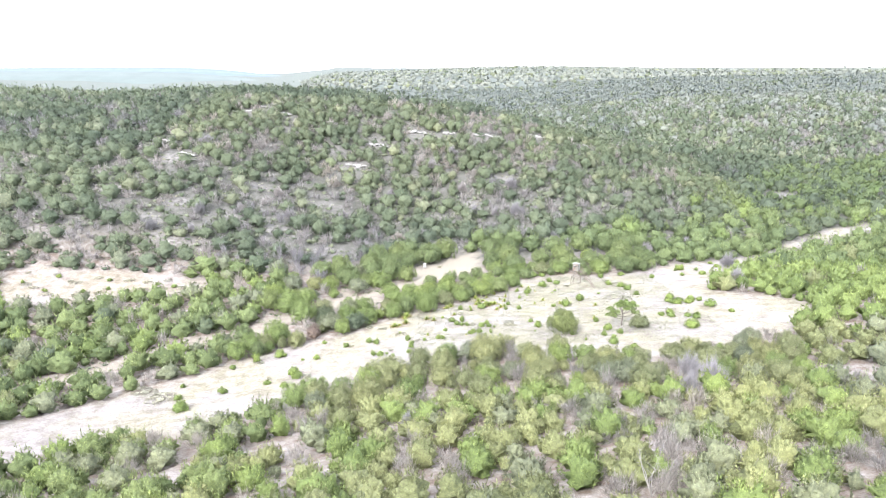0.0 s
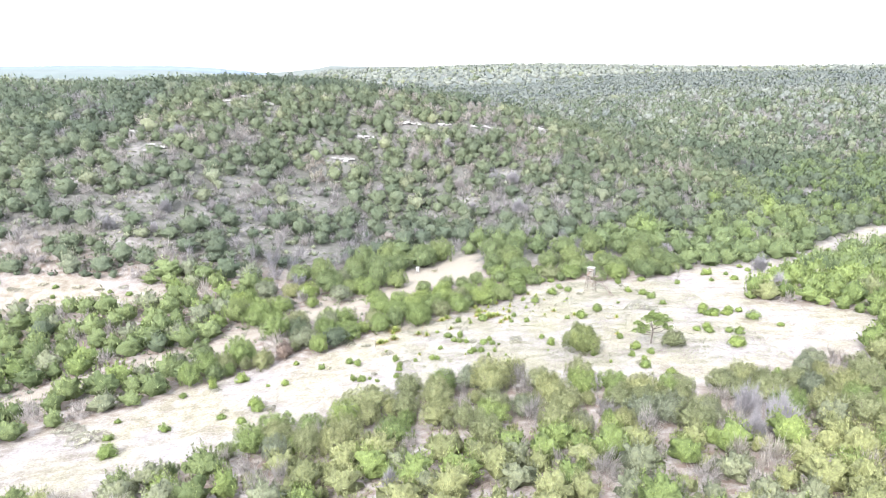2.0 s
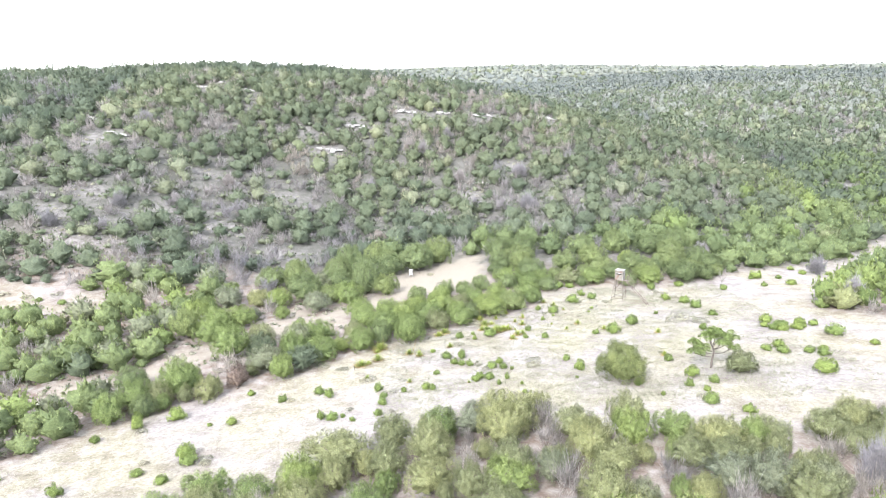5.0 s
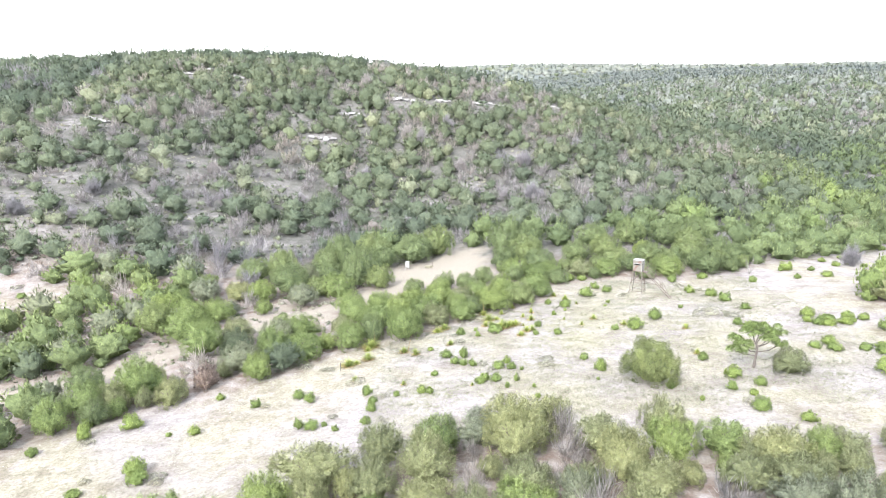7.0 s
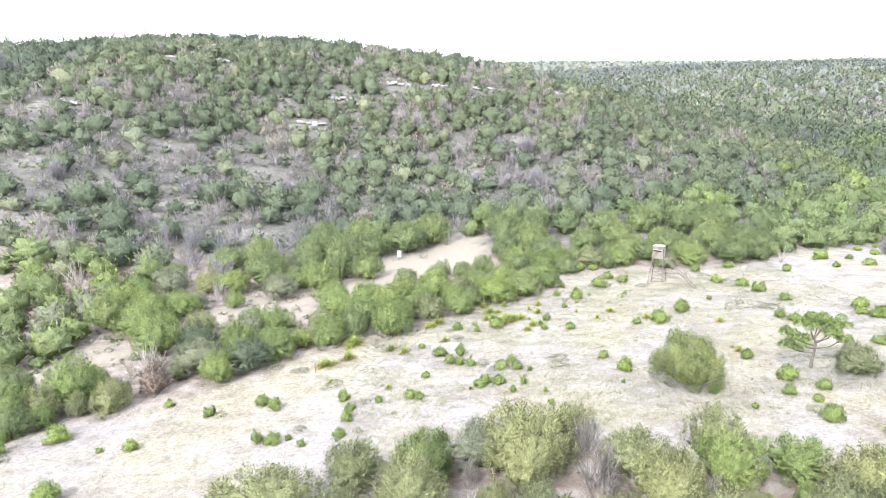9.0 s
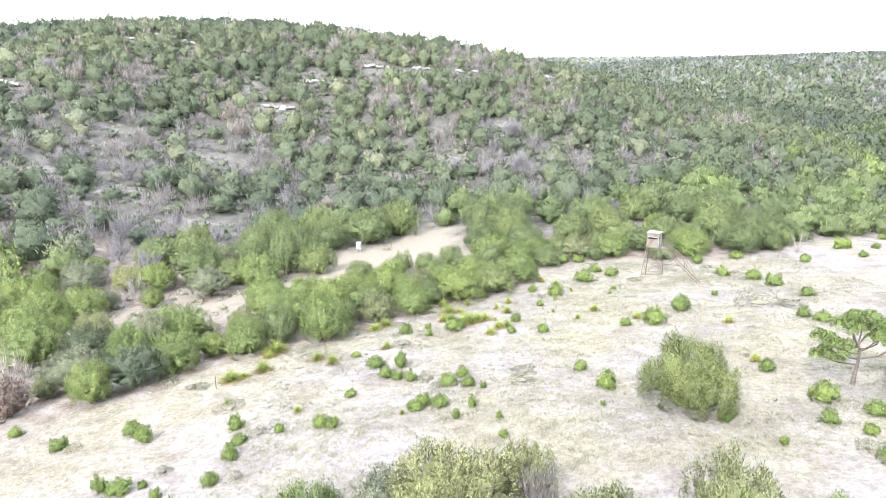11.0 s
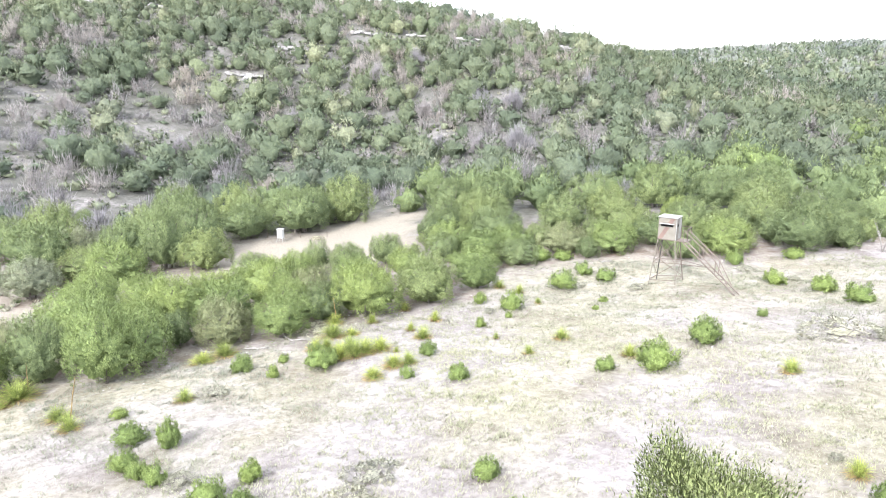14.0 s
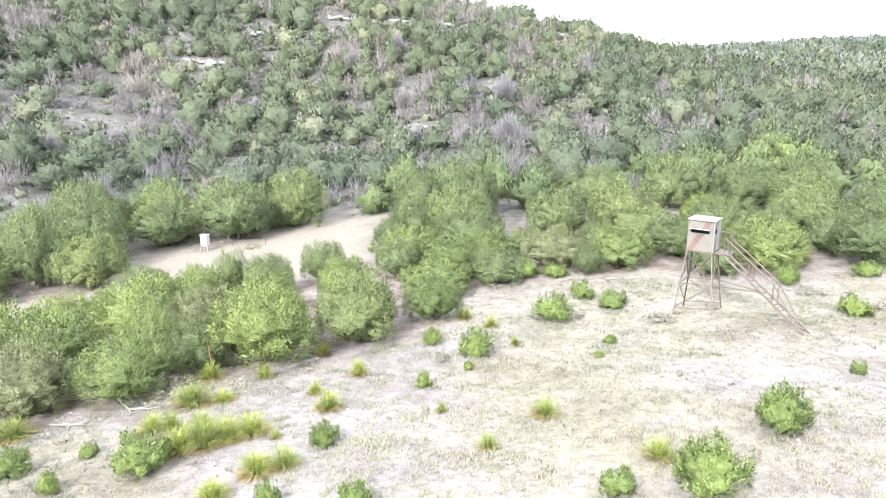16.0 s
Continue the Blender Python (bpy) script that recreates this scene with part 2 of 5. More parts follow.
BLADE_DRY = foliage("dry_tan_blade", (0.26, 0.18, 0.09), (0.44, 0.345, 0.20))
GRASS_DRY = foliage("dry_grass_blade", (0.265, 0.26, 0.208), (0.385, 0.38, 0.31), 0.4, 4.5, 0.5, 0.4)
GRASS_GREEN = foliage("pale_green_grass_blade", (0.230, 0.238, 0.168), (0.345, 0.350, 0.256), 0.4, 4.5, 0.5, 0.4)
LEAVES = [LEAF_JUNIPER, LEAF_BRIGHT, LEAF_DARK, LEAF_OAK, TWIG, LEAF_FAR, LEAF_SLOPE, LEAF_SILVER, LEAF_FOOT]
BARK = plain("grey_bark", (0.07, 0.058, 0.05), (0.17, 0.15, 0.135), 9.0, 0.9, 0.6)
LEDGE_STONE = plain("weathered_pale_limestone", (0.20, 0.192, 0.186), (0.33, 0.322, 0.315), 1.2, 0.9, 0.6)
STONE = plain("limestone", (0.26, 0.24, 0.225), (0.36, 0.345, 0.33), 3.0, 0.9, 0.5)


def ground_material():
    m, t, b = material("hill_country_ground", 0.95)
    at = t.nodes.new("ShaderNodeAttribute")
    at.attribute_name = "cover"
    sep = t.nodes.new("ShaderNodeSeparateColor")
    t.links.new(at.outputs["Color"], sep.inputs[0])
    big, mid, fine = noise_node(t, 0.11, 4.0), noise_node(t, 0.7, 6.0, rough=0.65), noise_node(t, 5.0, 6.0, rough=0.7)
    stony = noise_node(t, 14.0, 3.0, rough=0.8)
    litter = ramp(t, mid, ((0.32, (0.062, 0.062, 0.052)), (0.50, (0.092, 0.091, 0.082)), (0.68, (0.132, 0.127, 0.122))))
    litter = blend(t, ramp(t, stony, ((0.58, (0, 0, 0)), (0.68, (0.6, 0.6, 0.6)))), litter, (0.19, 0.183, 0.182))
    place = t.nodes.new("ShaderNodeSeparateXYZ")
    where = t.nodes.new("ShaderNodeTexCoord")
    t.links.new(where.outputs["Object"], place.inputs[0])
    north = t.nodes.new("ShaderNodeMapRange")
    north.inputs[1].default_value, north.inputs[2].default_value = 150.0, 170.0
    t.links.new(place.outputs[1], north.inputs[0])
    needles = ramp(t, mid, ((0.36, (0.13, 0.098, 0.082)), (0.52, (0.2, 0.174, 0.155)), (0.68, (0.27, 0.25, 0.243))))
    litter = blend(t, north.outputs[0], needles, litter)
    litter = blend(t, 1.0, litter, ramp(t, fine, ((0.34, (0.72, 0.73, 0.71)), (0.5, (1.0, 1.0, 1.0)), (0.66, (1.2, 1.19, 1.19)))), "MULTIPLY")
    grass = ramp(t, fine, ((0.30, (0.165, 0.153, 0.111)), (0.48, (0.230, 0.216, 0.167)), (0.70, (0.292, 0.277, 0.230))))
    chalk = ramp(t, fine, ((0.28, (0.17, 0.153, 0.151)), (0.45, (0.236, 0.22, 0.218)), (0.75, (0.298, 0.283, 0.279))))
    sand = ramp(t, fine, ((0.3, (0.17, 0.148, 0.12)), (0.7, (0.262, 0.242, 0.205))))
    open_ground = blend(t, ramp(t, big, ((0.39, (0.1, 0.1, 0.1)), (0.58, (1, 1, 1)))), chalk, grass)
    open_ground = blend(t, ramp(t, mid, ((0.52, (0, 0, 0)), (0.68, (0.75, 0.75, 0.75)))), open_ground, chalk)
    worn = noise_node(t, 0.33, 5.0, rough=0.6)
    open_ground = blend(t, 1.0, open_ground, ramp(t, worn, ((0.34, (0.74, 0.71, 0.70)), (0.5, (0.97, 0.965, 0.965)), (0.66, (1.06, 1.06, 1.06)))), "MULTIPLY")
    open_ground = blend(t, 1.0, open_ground, ramp(t, mid, ((0.36, (0.84, 0.83, 0.83)), (0.52, (1.0, 1.0, 1.0)), (0.66, (1.05, 1.05, 1.05)))), "MULTIPLY")
    tussock = ramp(t, noise_node(t, 2.6, 3.0, rough=0.6), ((0.38, (0.82, 0.81, 0.80)), (0.50, (1.0, 1.0, 1.0)), (0.64, (1.06, 1.06, 1.06))))
    open_ground = blend(t, 1.0, open_ground, tussock, "MULTIPLY")
    c = blend(t, sep.outputs[0], litter, open_ground)
    c = blend(t, sep.outputs[1], c, sand)
    broken = t.nodes.new("ShaderNodeMath")           # stony ground broken up by brush, rubble and dry grass
    broken.operation = "MULTIPLY"
    t.links.new(sep.outputs[2], broken.inputs[0])
    t.links.new(ramp(t, noise_node(t, 1.1, 5.0, rough=0.7), ((0.42, (0.0, 0.0, 0.0)), (0.60, (0.85, 0.85, 0.85)))), broken.inputs[1])
    c = blend(t, broken.outputs[0], c, chalk)
    c = blend(t, at.outputs["Alpha"], c, ramp(t, mid, ((0.3, (0.08, 0.095, 0.088)), (0.7, (0.125, 0.138, 0.128)))))   # scrub cover far out
    t.links.new(c, b.inputs["Base Color"])
    b.inputs["Specular IOR Level"].default_value = 0.1
    bump(t, b, fine, 0.8, 0.15)
    return m


# ---- mesh helpers ----
def mesh_of(name, verts, faces, mats, slots=None, smooth=False, normals=None, tone=None):
    """A mesh from arrays; faces all of one size."""
    verts, faces = np.asarray(verts, np.float32), np.asarray(faces, np.int32)
    me = bpy.data.meshes.new(name)
    k = faces.shape[1]
    me.vertices.add(len(verts))
    me.vertices.foreach_set("co", verts.ravel())
    me.loops.add(faces.size)
    me.loops.foreach_set("vertex_index", faces.ravel())
    me.polygons.add(len(faces))
    me.polygons.foreach_set("loop_start", np.arange(0, faces.size, k, dtype=np.int32))
    me.polygons.foreach_set("loop_total", np.full(len(faces), k, np.int32))
    for m in mats:
        me.materials.append(m)
    if slots is not None:
        me.polygons.foreach_set("material_index", np.asarray(slots, np.int32))
    me.polygons.foreach_set("use_smooth", np.full(len(faces), smooth))
    me.update(calc_edges=True)
    if tone is not None:
        me.attributes.new("tone_and_shade", "FLOAT", "FACE").data.foreach_set("value", np.broadcast_to(np.asarray(tone, np.float32), len(faces)).copy())
    if normals is not None:                     # leaf sprays shade like the puff that they cover
        me.attributes.new("custom_normal", "FLOAT_VECTOR", "POINT").data.foreach_set("vector", np.asarray(normals, np.float32).ravel())
    return me


def puff_normals(rng, d, rough=0.4):
    """Outward directions of a puff, roughened a little, one for each corner of a leaf."""
    n = d + rng.normal(0, rough, d.shape) + np.array((0, 0, 0.25))
    n /= np.linalg.norm(n, axis=-1)[..., None]
    return np.repeat(n.reshape(-1, 3), 3, 0)


def part(name, bm, mat, parent, label=""):
    """Links a bmesh, or a mesh already made, as one mesh object under its thing."""
    me = bm
    if isinstance(bm, bmesh.types.BMesh):
        me = bpy.data.meshes.new(name)
        bm.to_mesh(me)
        bm.free()
        me.materials.append(mat)
    ob = new(name, me)
    ob.parent = parent
    return tagged(ob, label=label)


def tubes(paths, sides=5):
    """Tapered round limbs; each path is a list of (point, radius)."""
    V, Fc = [], []
    for path in paths:
        s0 = len(V)
        for i, (p, r) in enumerate(path):
            p = Vector(p)
            d = (Vector(path[min(i + 1, len(path) - 1)][0]) - Vector(path[max(i - 1, 0)][0])).normalized()
            u = d.orthogonal().normalized()
            w = d.cross(u)
            for k in range(sides):
                an = 2 * math.pi * k / sides
                V.append(p + (u * math.cos(an) + w * math.sin(an)) * r)
        for i in range(len(path) - 1):
            for k in range(sides):
                k2 = (k + 1) % sides
                Fc.append((s0 + i * sides + k, s0 + i * sides + k2, s0 + (i + 1) * sides + k2, s0 + (i + 1) * sides + k))
    return np.array([tuple(v) for v in V]), np.array(Fc)


def crown_points(rng, n, lobes):
    """Points and outward directions spread over puffs (x, y, z, r)."""
    lob = np.array(lobes)
    pick = rng.choice(len(lob), n, p=lob[:, 3] ** 2 / (lob[:, 3] ** 2).sum())
    d = rng.normal(0, 1, (n, 3))
    d[:, 2] = np.where(d[:, 2] < -0.5, -d[:, 2], d[:, 2])
    d /= np.linalg.norm(d, axis=1)[:, None]
    r = lob[pick, 3] * (0.5 + 0.62 * rng.random(n) ** 0.6)
    return lob[pick, :3] + d * r[:, None] * np.array((1, 1, 0.85)), d


def dome_reach(d, lobes):
    """How far the crown reaches along each direction d, and which way its skin faces there."""
    c, r = lobes[:, :3], lobes[:, 3]
    b = d @ c.T
    disc = b * b - ((c * c).sum(1) - r * r)[None]
    e = np.where(disc > 0, b + np.sqrt(np.maximum(disc, 0)), 0)
    i = e.argmax(1)
    far = e[np.arange(len(d)), i]
    n = (d * far[:, None] - c[i]) / r[i][:, None] * 0.5 + d * 0.5
    return far, n / np.linalg.norm(n, axis=1)[:, None]


def dome_core(lobes, seg, rings, deep=0.76):
    """The closed leaf mass of a crown: points, skin directions, triangles."""
    th = np.repeat(np.linspace(1.9 / rings, 1.9, rings), seg)
    ph = np.tile(np.arange(seg) * 2 * math.pi / seg, rings) + np.repeat(np.arange(rings) % 2, seg) * math.pi / seg
    d = np.concatenate([[(0, 0, 1.0)], np.stack([np.sin(th) * np.cos(ph), np.sin(th) * np.sin(ph), np.cos(th)], -1)])
    far, n = dome_reach(d, lobes)
    p = d * (far * (deep + 0.07 * np.sin(np.arange(len(d)) * 2.7)))[:, None]
    p[-seg:] = p[-seg:] * np.array((0.75, 0.75, 0)) + np.array((0, 0, -0.5))
    k = np.arange(seg)
    k2 = (k + 1) % seg
    f = [np.stack([np.zeros(seg, int), 1 + k, 1 + k2], -1)]
    for j in range(rings - 1):
        a, b = 1 + j * seg, 1 + (j + 1) * seg
        odd = j % 2
        f += [np.stack([a + k, b + k, b + k2], -1), np.stack([a + k, b + k2, a + k2], -1)] if odd else [np.stack([a + k, b + k, a + k2], -1), np.stack([a + k2, b + k, b + k2], -1)]
    return p, n, np.concatenate(f)


def crown_shape(rng, tufts, leaves, seg, rings, deep=0.8, low=0.0, tuft=0.2, ragged=0.14, spread=0.88, bunch=6):
    """A crown of radius 1 and height 1 out of upright leaf tufts: the closed inner mass, then leaf places, ways, facings, tones and the tufts."""
    i = np.arange(tufts)
    a, b, c = rng.uniform(0, 6.28, 3)
    rho = np.sqrt((i + 0.4) / tufts) * spread * rng.uniform(0.85, 1.1, tufts)
    phi = i * 2.39996 + rng.uniform(-0.5, 0.5, tufts)
    out = 1 + ragged * np.sin(2 * phi + a) + 0.7 * ragged * np.sin(3 * phi + b)
    top = (0.27 + 0.70 * (1 - np.clip(rho, 0, 0.99) ** 2.4) ** 0.6) * rng.uniform(0.8, 1.06, tufts) * (1 + ragged * np.sin(2 * phi + c) * rho)
    n2 = max(5, int(tufts * 0.95))                      # lower tufts round the side
    phi2 = np.arange(n2) * 2.39996 + c
    z2 = rng.uniform(0.07, 0.56, n2)
    rho2 = (0.74 + 0.16 * np.sin(z2 * 4.2)) * rng.uniform(0.88, 1.08, n2) * (1 + ragged * np.sin(2 * phi2 + a) + 0.7 * ragged * np.sin(3 * phi2 + b))
    r = np.concatenate([tuft * rng.uniform(0.7, 1.2, tufts), tuft * rng.uniform(0.65, 1.0, n2)]) * (18 / tufts) ** 0.33
    rho, phi = np.concatenate([rho * out, rho2]), np.concatenate([phi, phi2])
    z = np.concatenate([top - 0.75 * r[:tufts], z2])
    C = np.stack([rho * np.cos(phi), rho * np.sin(phi), np.maximum(z, 0.12)], -1)
    lobes = np.concatenate([np.concatenate([C[:, :2] / 0.95, (C[:, 2:] - 0.33) / 0.61, r[:, None] * 1.12], 1), [[0, 0, 0.05, 0.6]]])
    p, n, f = dome_core(lobes, seg, rings, deep)
    p = p * np.array((0.95, 0.95, 0.61)) + np.array((0, 0, 0.33))
    p[:, :2] *= np.clip(0.72 + 1.1 * p[:, 2], 0.72, 1)[:, None]
    sprigs = -(-leaves // bunch)
    pick = rng.choice(len(r), sprigs, p=r ** 2 / (r ** 2).sum())
    d = rng.normal(0, 1, (sprigs, 3))
    d /= np.linalg.norm(d, axis=1)[:, None]
    d[:, 2] = np.where(d[:, 2] < -0.65, -d[:, 2], d[:, 2])
    whole = C * np.array((1, 1, 0.8)) - np.array((0, 0, 0.3))
    whole /= np.linalg.norm(whole, axis=1)[:, None]
    turn = (d * whole[pick]).sum(1) < -0.25            # leaves stand on the outer side of each tuft
    d[turn] -= 2 * (d[turn] * whole[pick][turn]).sum(1)[:, None] * whole[pick][turn]
    q = C[pick] + d * r[pick][:, None] * np.array((1, 1, 1.45)) * (0.86 + 0.36 * rng.random((sprigs, 1)) ** 1.3)
    way = 0.7 * d + 0.3 * whole[pick] + np.array((0, 0, 0.6)) + rng.normal(0, 0.25, d.shape)
    face = 0.8 * d + 0.3 * whole[pick] + np.array((0, 0, 0.2)) + rng.normal(0, 0.16, d.shape)
    # tone at random per tuft, plus painted light: tops paler, undersides darker
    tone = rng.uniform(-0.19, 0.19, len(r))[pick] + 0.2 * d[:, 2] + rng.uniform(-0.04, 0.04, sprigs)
    q, way, face, tone = (np.repeat(A, bunch, 0)[:leaves] for A in (q, way, face, tone))
    q = q + way * rng.uniform(-0.06, 0.06, (leaves, 1)) + rng.normal(0, 0.028, q.shape)
    q[:, 2] = np.maximum(q[:, 2], 0.02)
    way = way + rng.normal(0, 0.3, way.shape)
    way /= np.linalg.norm(way, axis=1)[:, None]
    face /= np.linalg.norm(face, axis=1)[:, None]
    C[:, :2], q[:, :2], p[:, :2] = C[:, :2] / 1.06, q[:, :2] / 1.06, p[:, :2] / 1.06
    lift = np.array((0, 0, low))
    squeeze = np.array((1, 1, 1 - low))
    return p * squeeze + lift, n, f, q * squeeze + lift, way, face, tone, np.concatenate([C * squeeze + lift, r[:, None]], 1)


def leaf_sprays(rng, centre, way, face, length, width):
    """One thin pointed spray at each centre, growing along way and turned towards face."""
    b = np.cross(way, face + rng.normal(0, 0.35, face.shape))
    b /= np.linalg.norm(b, axis=1)[:, None] + 1e-9
    L, W = np.reshape(length, (-1, 1)), np.reshape(width, (-1, 1))
    return np.stack([centre - way * L * 0.45 + b * W * 0.5, centre + way * L * 0.55, centre - way * L * 0.4 - b * W * 0.5], 1).reshape(-1, 3)


def bush_mesh(name, rng, R, H, leaves, size, mats, count=18, low=0.0, seg=22, rings=13, slim=3.2, deep=0.8, tuft=0.25, base=0.3):
    """A crown: a closed inner leaf mass and the sprays of its tufts; also its tufts, for the limbs."""
    p, n, f, q, way, face, tone, tufts = crown_shape(rng, count, leaves, seg, rings, deep, low, tuft)
    grow = np.array((R, R, H))
    k = rng.uniform(0.7, 1.3, leaves) * size
    v = leaf_sprays(rng, q * grow, way, face, k * slim, k)
    # inner mass gets a darker tone, painted shade inside the crown
    me = mesh_of(name, np.concatenate([p * grow, v]), np.concatenate([f, len(p) + np.arange(3 * leaves).reshape(-1, 3)]), mats, smooth=True,
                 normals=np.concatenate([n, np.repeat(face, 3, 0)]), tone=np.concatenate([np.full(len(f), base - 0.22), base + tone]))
    return me, [(*(t[:3] * grow), t[3] * R) for t in tufts]


def bare_twigs(rng, tips, per):
    """Twigs of a leafless crown of radius 1 and height 1: where each starts and ends, and the boughs' tips."""
    t = rng.normal(0, 1, (tips, 3))
    t[:, 2] = np.abs(t[:, 2]) + 0.15
    t /= np.linalg.norm(t, axis=1)[:, None]
    t *= rng.uniform(0.6, 0.92, (tips, 1)) * (0.85 + 0.15 * np.sin(3 * np.arctan2(t[:, 1], t[:, 0]) + rng.uniform(0, 6)))[:, None]
    tip = np.repeat(t, per, 0)
    n = len(tip)
    start = tip * rng.uniform(0.45, 1.0, (n, 1)) + rng.normal(0, 0.05, (n, 3)) + np.array((0, 0, 0.06))
    end = start + (tip * 0.8 + np.array((0, 0, 0.35)) + rng.normal(0, 0.5, (n, 3))) * rng.uniform(0.10, 0.28, (n, 1))
    start[:, 2], end[:, 2] = np.maximum(start[:, 2], 0.05), np.maximum(end[:, 2], 0.03)
    return start, end, t


def trunk_mesh(name, rng, lobes, R, H, stems=3, thick=0.09):
    paths = []
    order = list(lobes)
    for s in range(stems):
        an = 2 * math.pi * s / stems + rng.uniform(-0.4, 0.4)
        foot = Vector((0.12 * R * math.cos(an), 0.12 * R * math.sin(an), -0.25))
        mid = Vector((0.3 * R * math.cos(an), 0.3 * R * math.sin(an), H * 0.32))
        paths.append([(foot, thick), ((foot + mid) / 2 + Vector((0.05, -0.04, 0)), thick * 0.85), (mid, thick * 0.65)])
        for lb in order[s::stems][:5]:
            tip = Vector(lb[:3])
            knee = mid.lerp(tip, 0.5) + Vector((rng.uniform(-0.1, 0.1), rng.uniform(-0.1, 0.1), 0.1))
            paths.append([(mid, thick * 0.5), (knee, thick * 0.35), (tip, thick * 0.15)])
    v, f = tubes(paths)
    return mesh_of(name, v, f, [BARK], smooth=True)


def twig_mesh(name, rng, R, H, tips, per, width=0.014):
    """A bare crown of fine twigs, and the tips of its boughs."""
    start, end, tip = bare_twigs(rng, tips, per)
    big = np.array((R, R, H))
    start, end = start * big, end * big
    side = np.cross(end - start, rng.normal(0, 1, start.shape))
    side *= width / (np.linalg.norm(side, axis=1)[:, None] + 1e-9)
    v = np.stack([start - side, start + side, end], 1).reshape(-1, 3)
    return mesh_of(name, v, np.arange(len(v)).reshape(-1, 3), [TWIG], tone=0.25), [(*(t * big), 0.1) for t in tip]


# ---- the ground, one sheet to the horizon ----
def axis(lo, hi, step, end_lo, end_hi, grow):
    mid = list(np.arange(lo, hi + 0.01, step))
    s, v, left = step, lo, []
    while v > end_lo:
        s *= grow
        v -= s
        left.append(v)
    s, v, right = step, hi, []
    while v < end_hi:
        s *= grow
        v += s
        right.append(v)
    return np.array(left[::-1] + mid + right)


def build_ground():
    gx, gy = axis(-70, 100, 1.25, -3600, 3600, 1.07), axis(40, 200, 1.25, -1500, 4300, 1.06)
    X, Y = np.meshgrid(gx, gy)
    nx, ny = len(gx), len(gy)
    i = np.arange(nx * ny).reshape(ny, nx)
    f = np.stack([i[:-1, :-1], i[:-1, 1:], i[1:, 1:], i[1:, :-1]], -1).reshape(-1, 4)
    me = mesh_of("ground", np.stack([X, Y, ground(X, Y)], -1).reshape(-1, 3), f, [ground_material()], smooth=True)
    wob = 1.2 * np.sin(X * 0.9) * np.sin(Y * 0.8 + 1) + 0.8 * np.sin(X * 2.1 + Y * 1.3)
    opened = np.clip(0.5 + (edge_distance(MEADOW, X, Y) + 0.4 + wob) / 3.5, 0, 1)
    opened = opened * np.interp(X, (-58, -36), (0.74, 1.0))           # browner towards the west end
    opened = np.maximum(opened, np.clip(0.5 + (edge_distance(BENCH, X, Y) + wob) / 3, 0, 0.62))
    dirt = np.maximum(np.clip(0.5 + (edge_distance(GLADE, X, Y) + wob) / 3, 0, 1), np.clip((2.4 + wob * 0.5 - line_distance(TRACK, X, Y)) / 2, 0, 1))
    for cx, cy, q in TRACK_GLIMPSES:
        dirt = np.maximum(dirt, np.clip(1.3 + wob * 0.2 - np.hypot(X - cx, Y - cy) / q, 0, 0.8))
    speck = np.sin(X * 0.31 + 2 * np.sin(Y * 0.13)) * np.sin(Y * 0.37 + 1.6 * np.sin(X * 0.11 + 1))
    slope = np.clip((Y - 158) / 10, 0, 1) * np.clip((ground(X, Y) + 5) / 3, 0, 1)
    rock = np.maximum(np.clip(ledge_share(X, Y) * 1.1, 0, 0.62), slope * np.clip(speck * 0.4 - 0.1, 0, 0.22))
    rock = np.maximum(rock, np.clip(opening_share(X, Y) * 1.5, 0, 0.85)) * (1 - opened)
    col = me.color_attributes.new("cover", "FLOAT_COLOR", "POINT")
    col.data.foreach_set("color", np.stack([opened, dirt * (1 - opened), rock, np.clip((np.hypot(X, Y - 100) - 330) / 200, 0, 0.9)], -1).astype(np.float32).ravel())
    ob = new("ground", me)
    tagged(ob, "pale limestone hill ground with dry grass and dirt", "ground", kind="structure")


build_ground()

# ---- where single plants stand: x, y, half width, height ----
SOTOLS = [
    (1.5, 128.6, 0.81, 1.04), (8.8, 133.4, 0.48, 1.07), (6.5, 133.6, 0.68, 1.11), (10.5, 136.4, 0.51, 1.03), (12.6, 133.4, 0.46, 1.04), (11.3, 131.4, 0.38, 0.87),
    (12.1, 130.0, 0.62, 1.03), (7.0, 130.6, 0.89, 1.34), (8.0, 130.9, 0.56, 0.67), (6.5, 128.4, 0.63, 1.05), (7.1, 128.5, 0.52, 1.04), (8.1, 126.9, 0.75, 1.4), (8.8, 127.2, 0.8, 1.5), (8.4, 127.9, 0.75, 1.4), (9.3, 127.6, 0.7, 1.3),
    (10.0, 128.0, 0.78, 1.08), (11.0, 125.3, 0.65, 1.05), (11.7, 125.7, 0.61, 0.97), (10.2, 124.0, 0.63, 0.84), (16.1, 129.5, 0.25, 0.59), (19.5, 128.7, 0.57, 0.95),
    (17.6, 126.4, 0.39, 0.78), (22.3, 125.4, 0.55, 0.93), (16.7, 141.0, 0.57, 1.0), (18.0, 139.5, 0.48, 0.96), (19.0, 136.6, 0.31, 0.63), (10.9, 127.6, 0.24, 0.48),
]
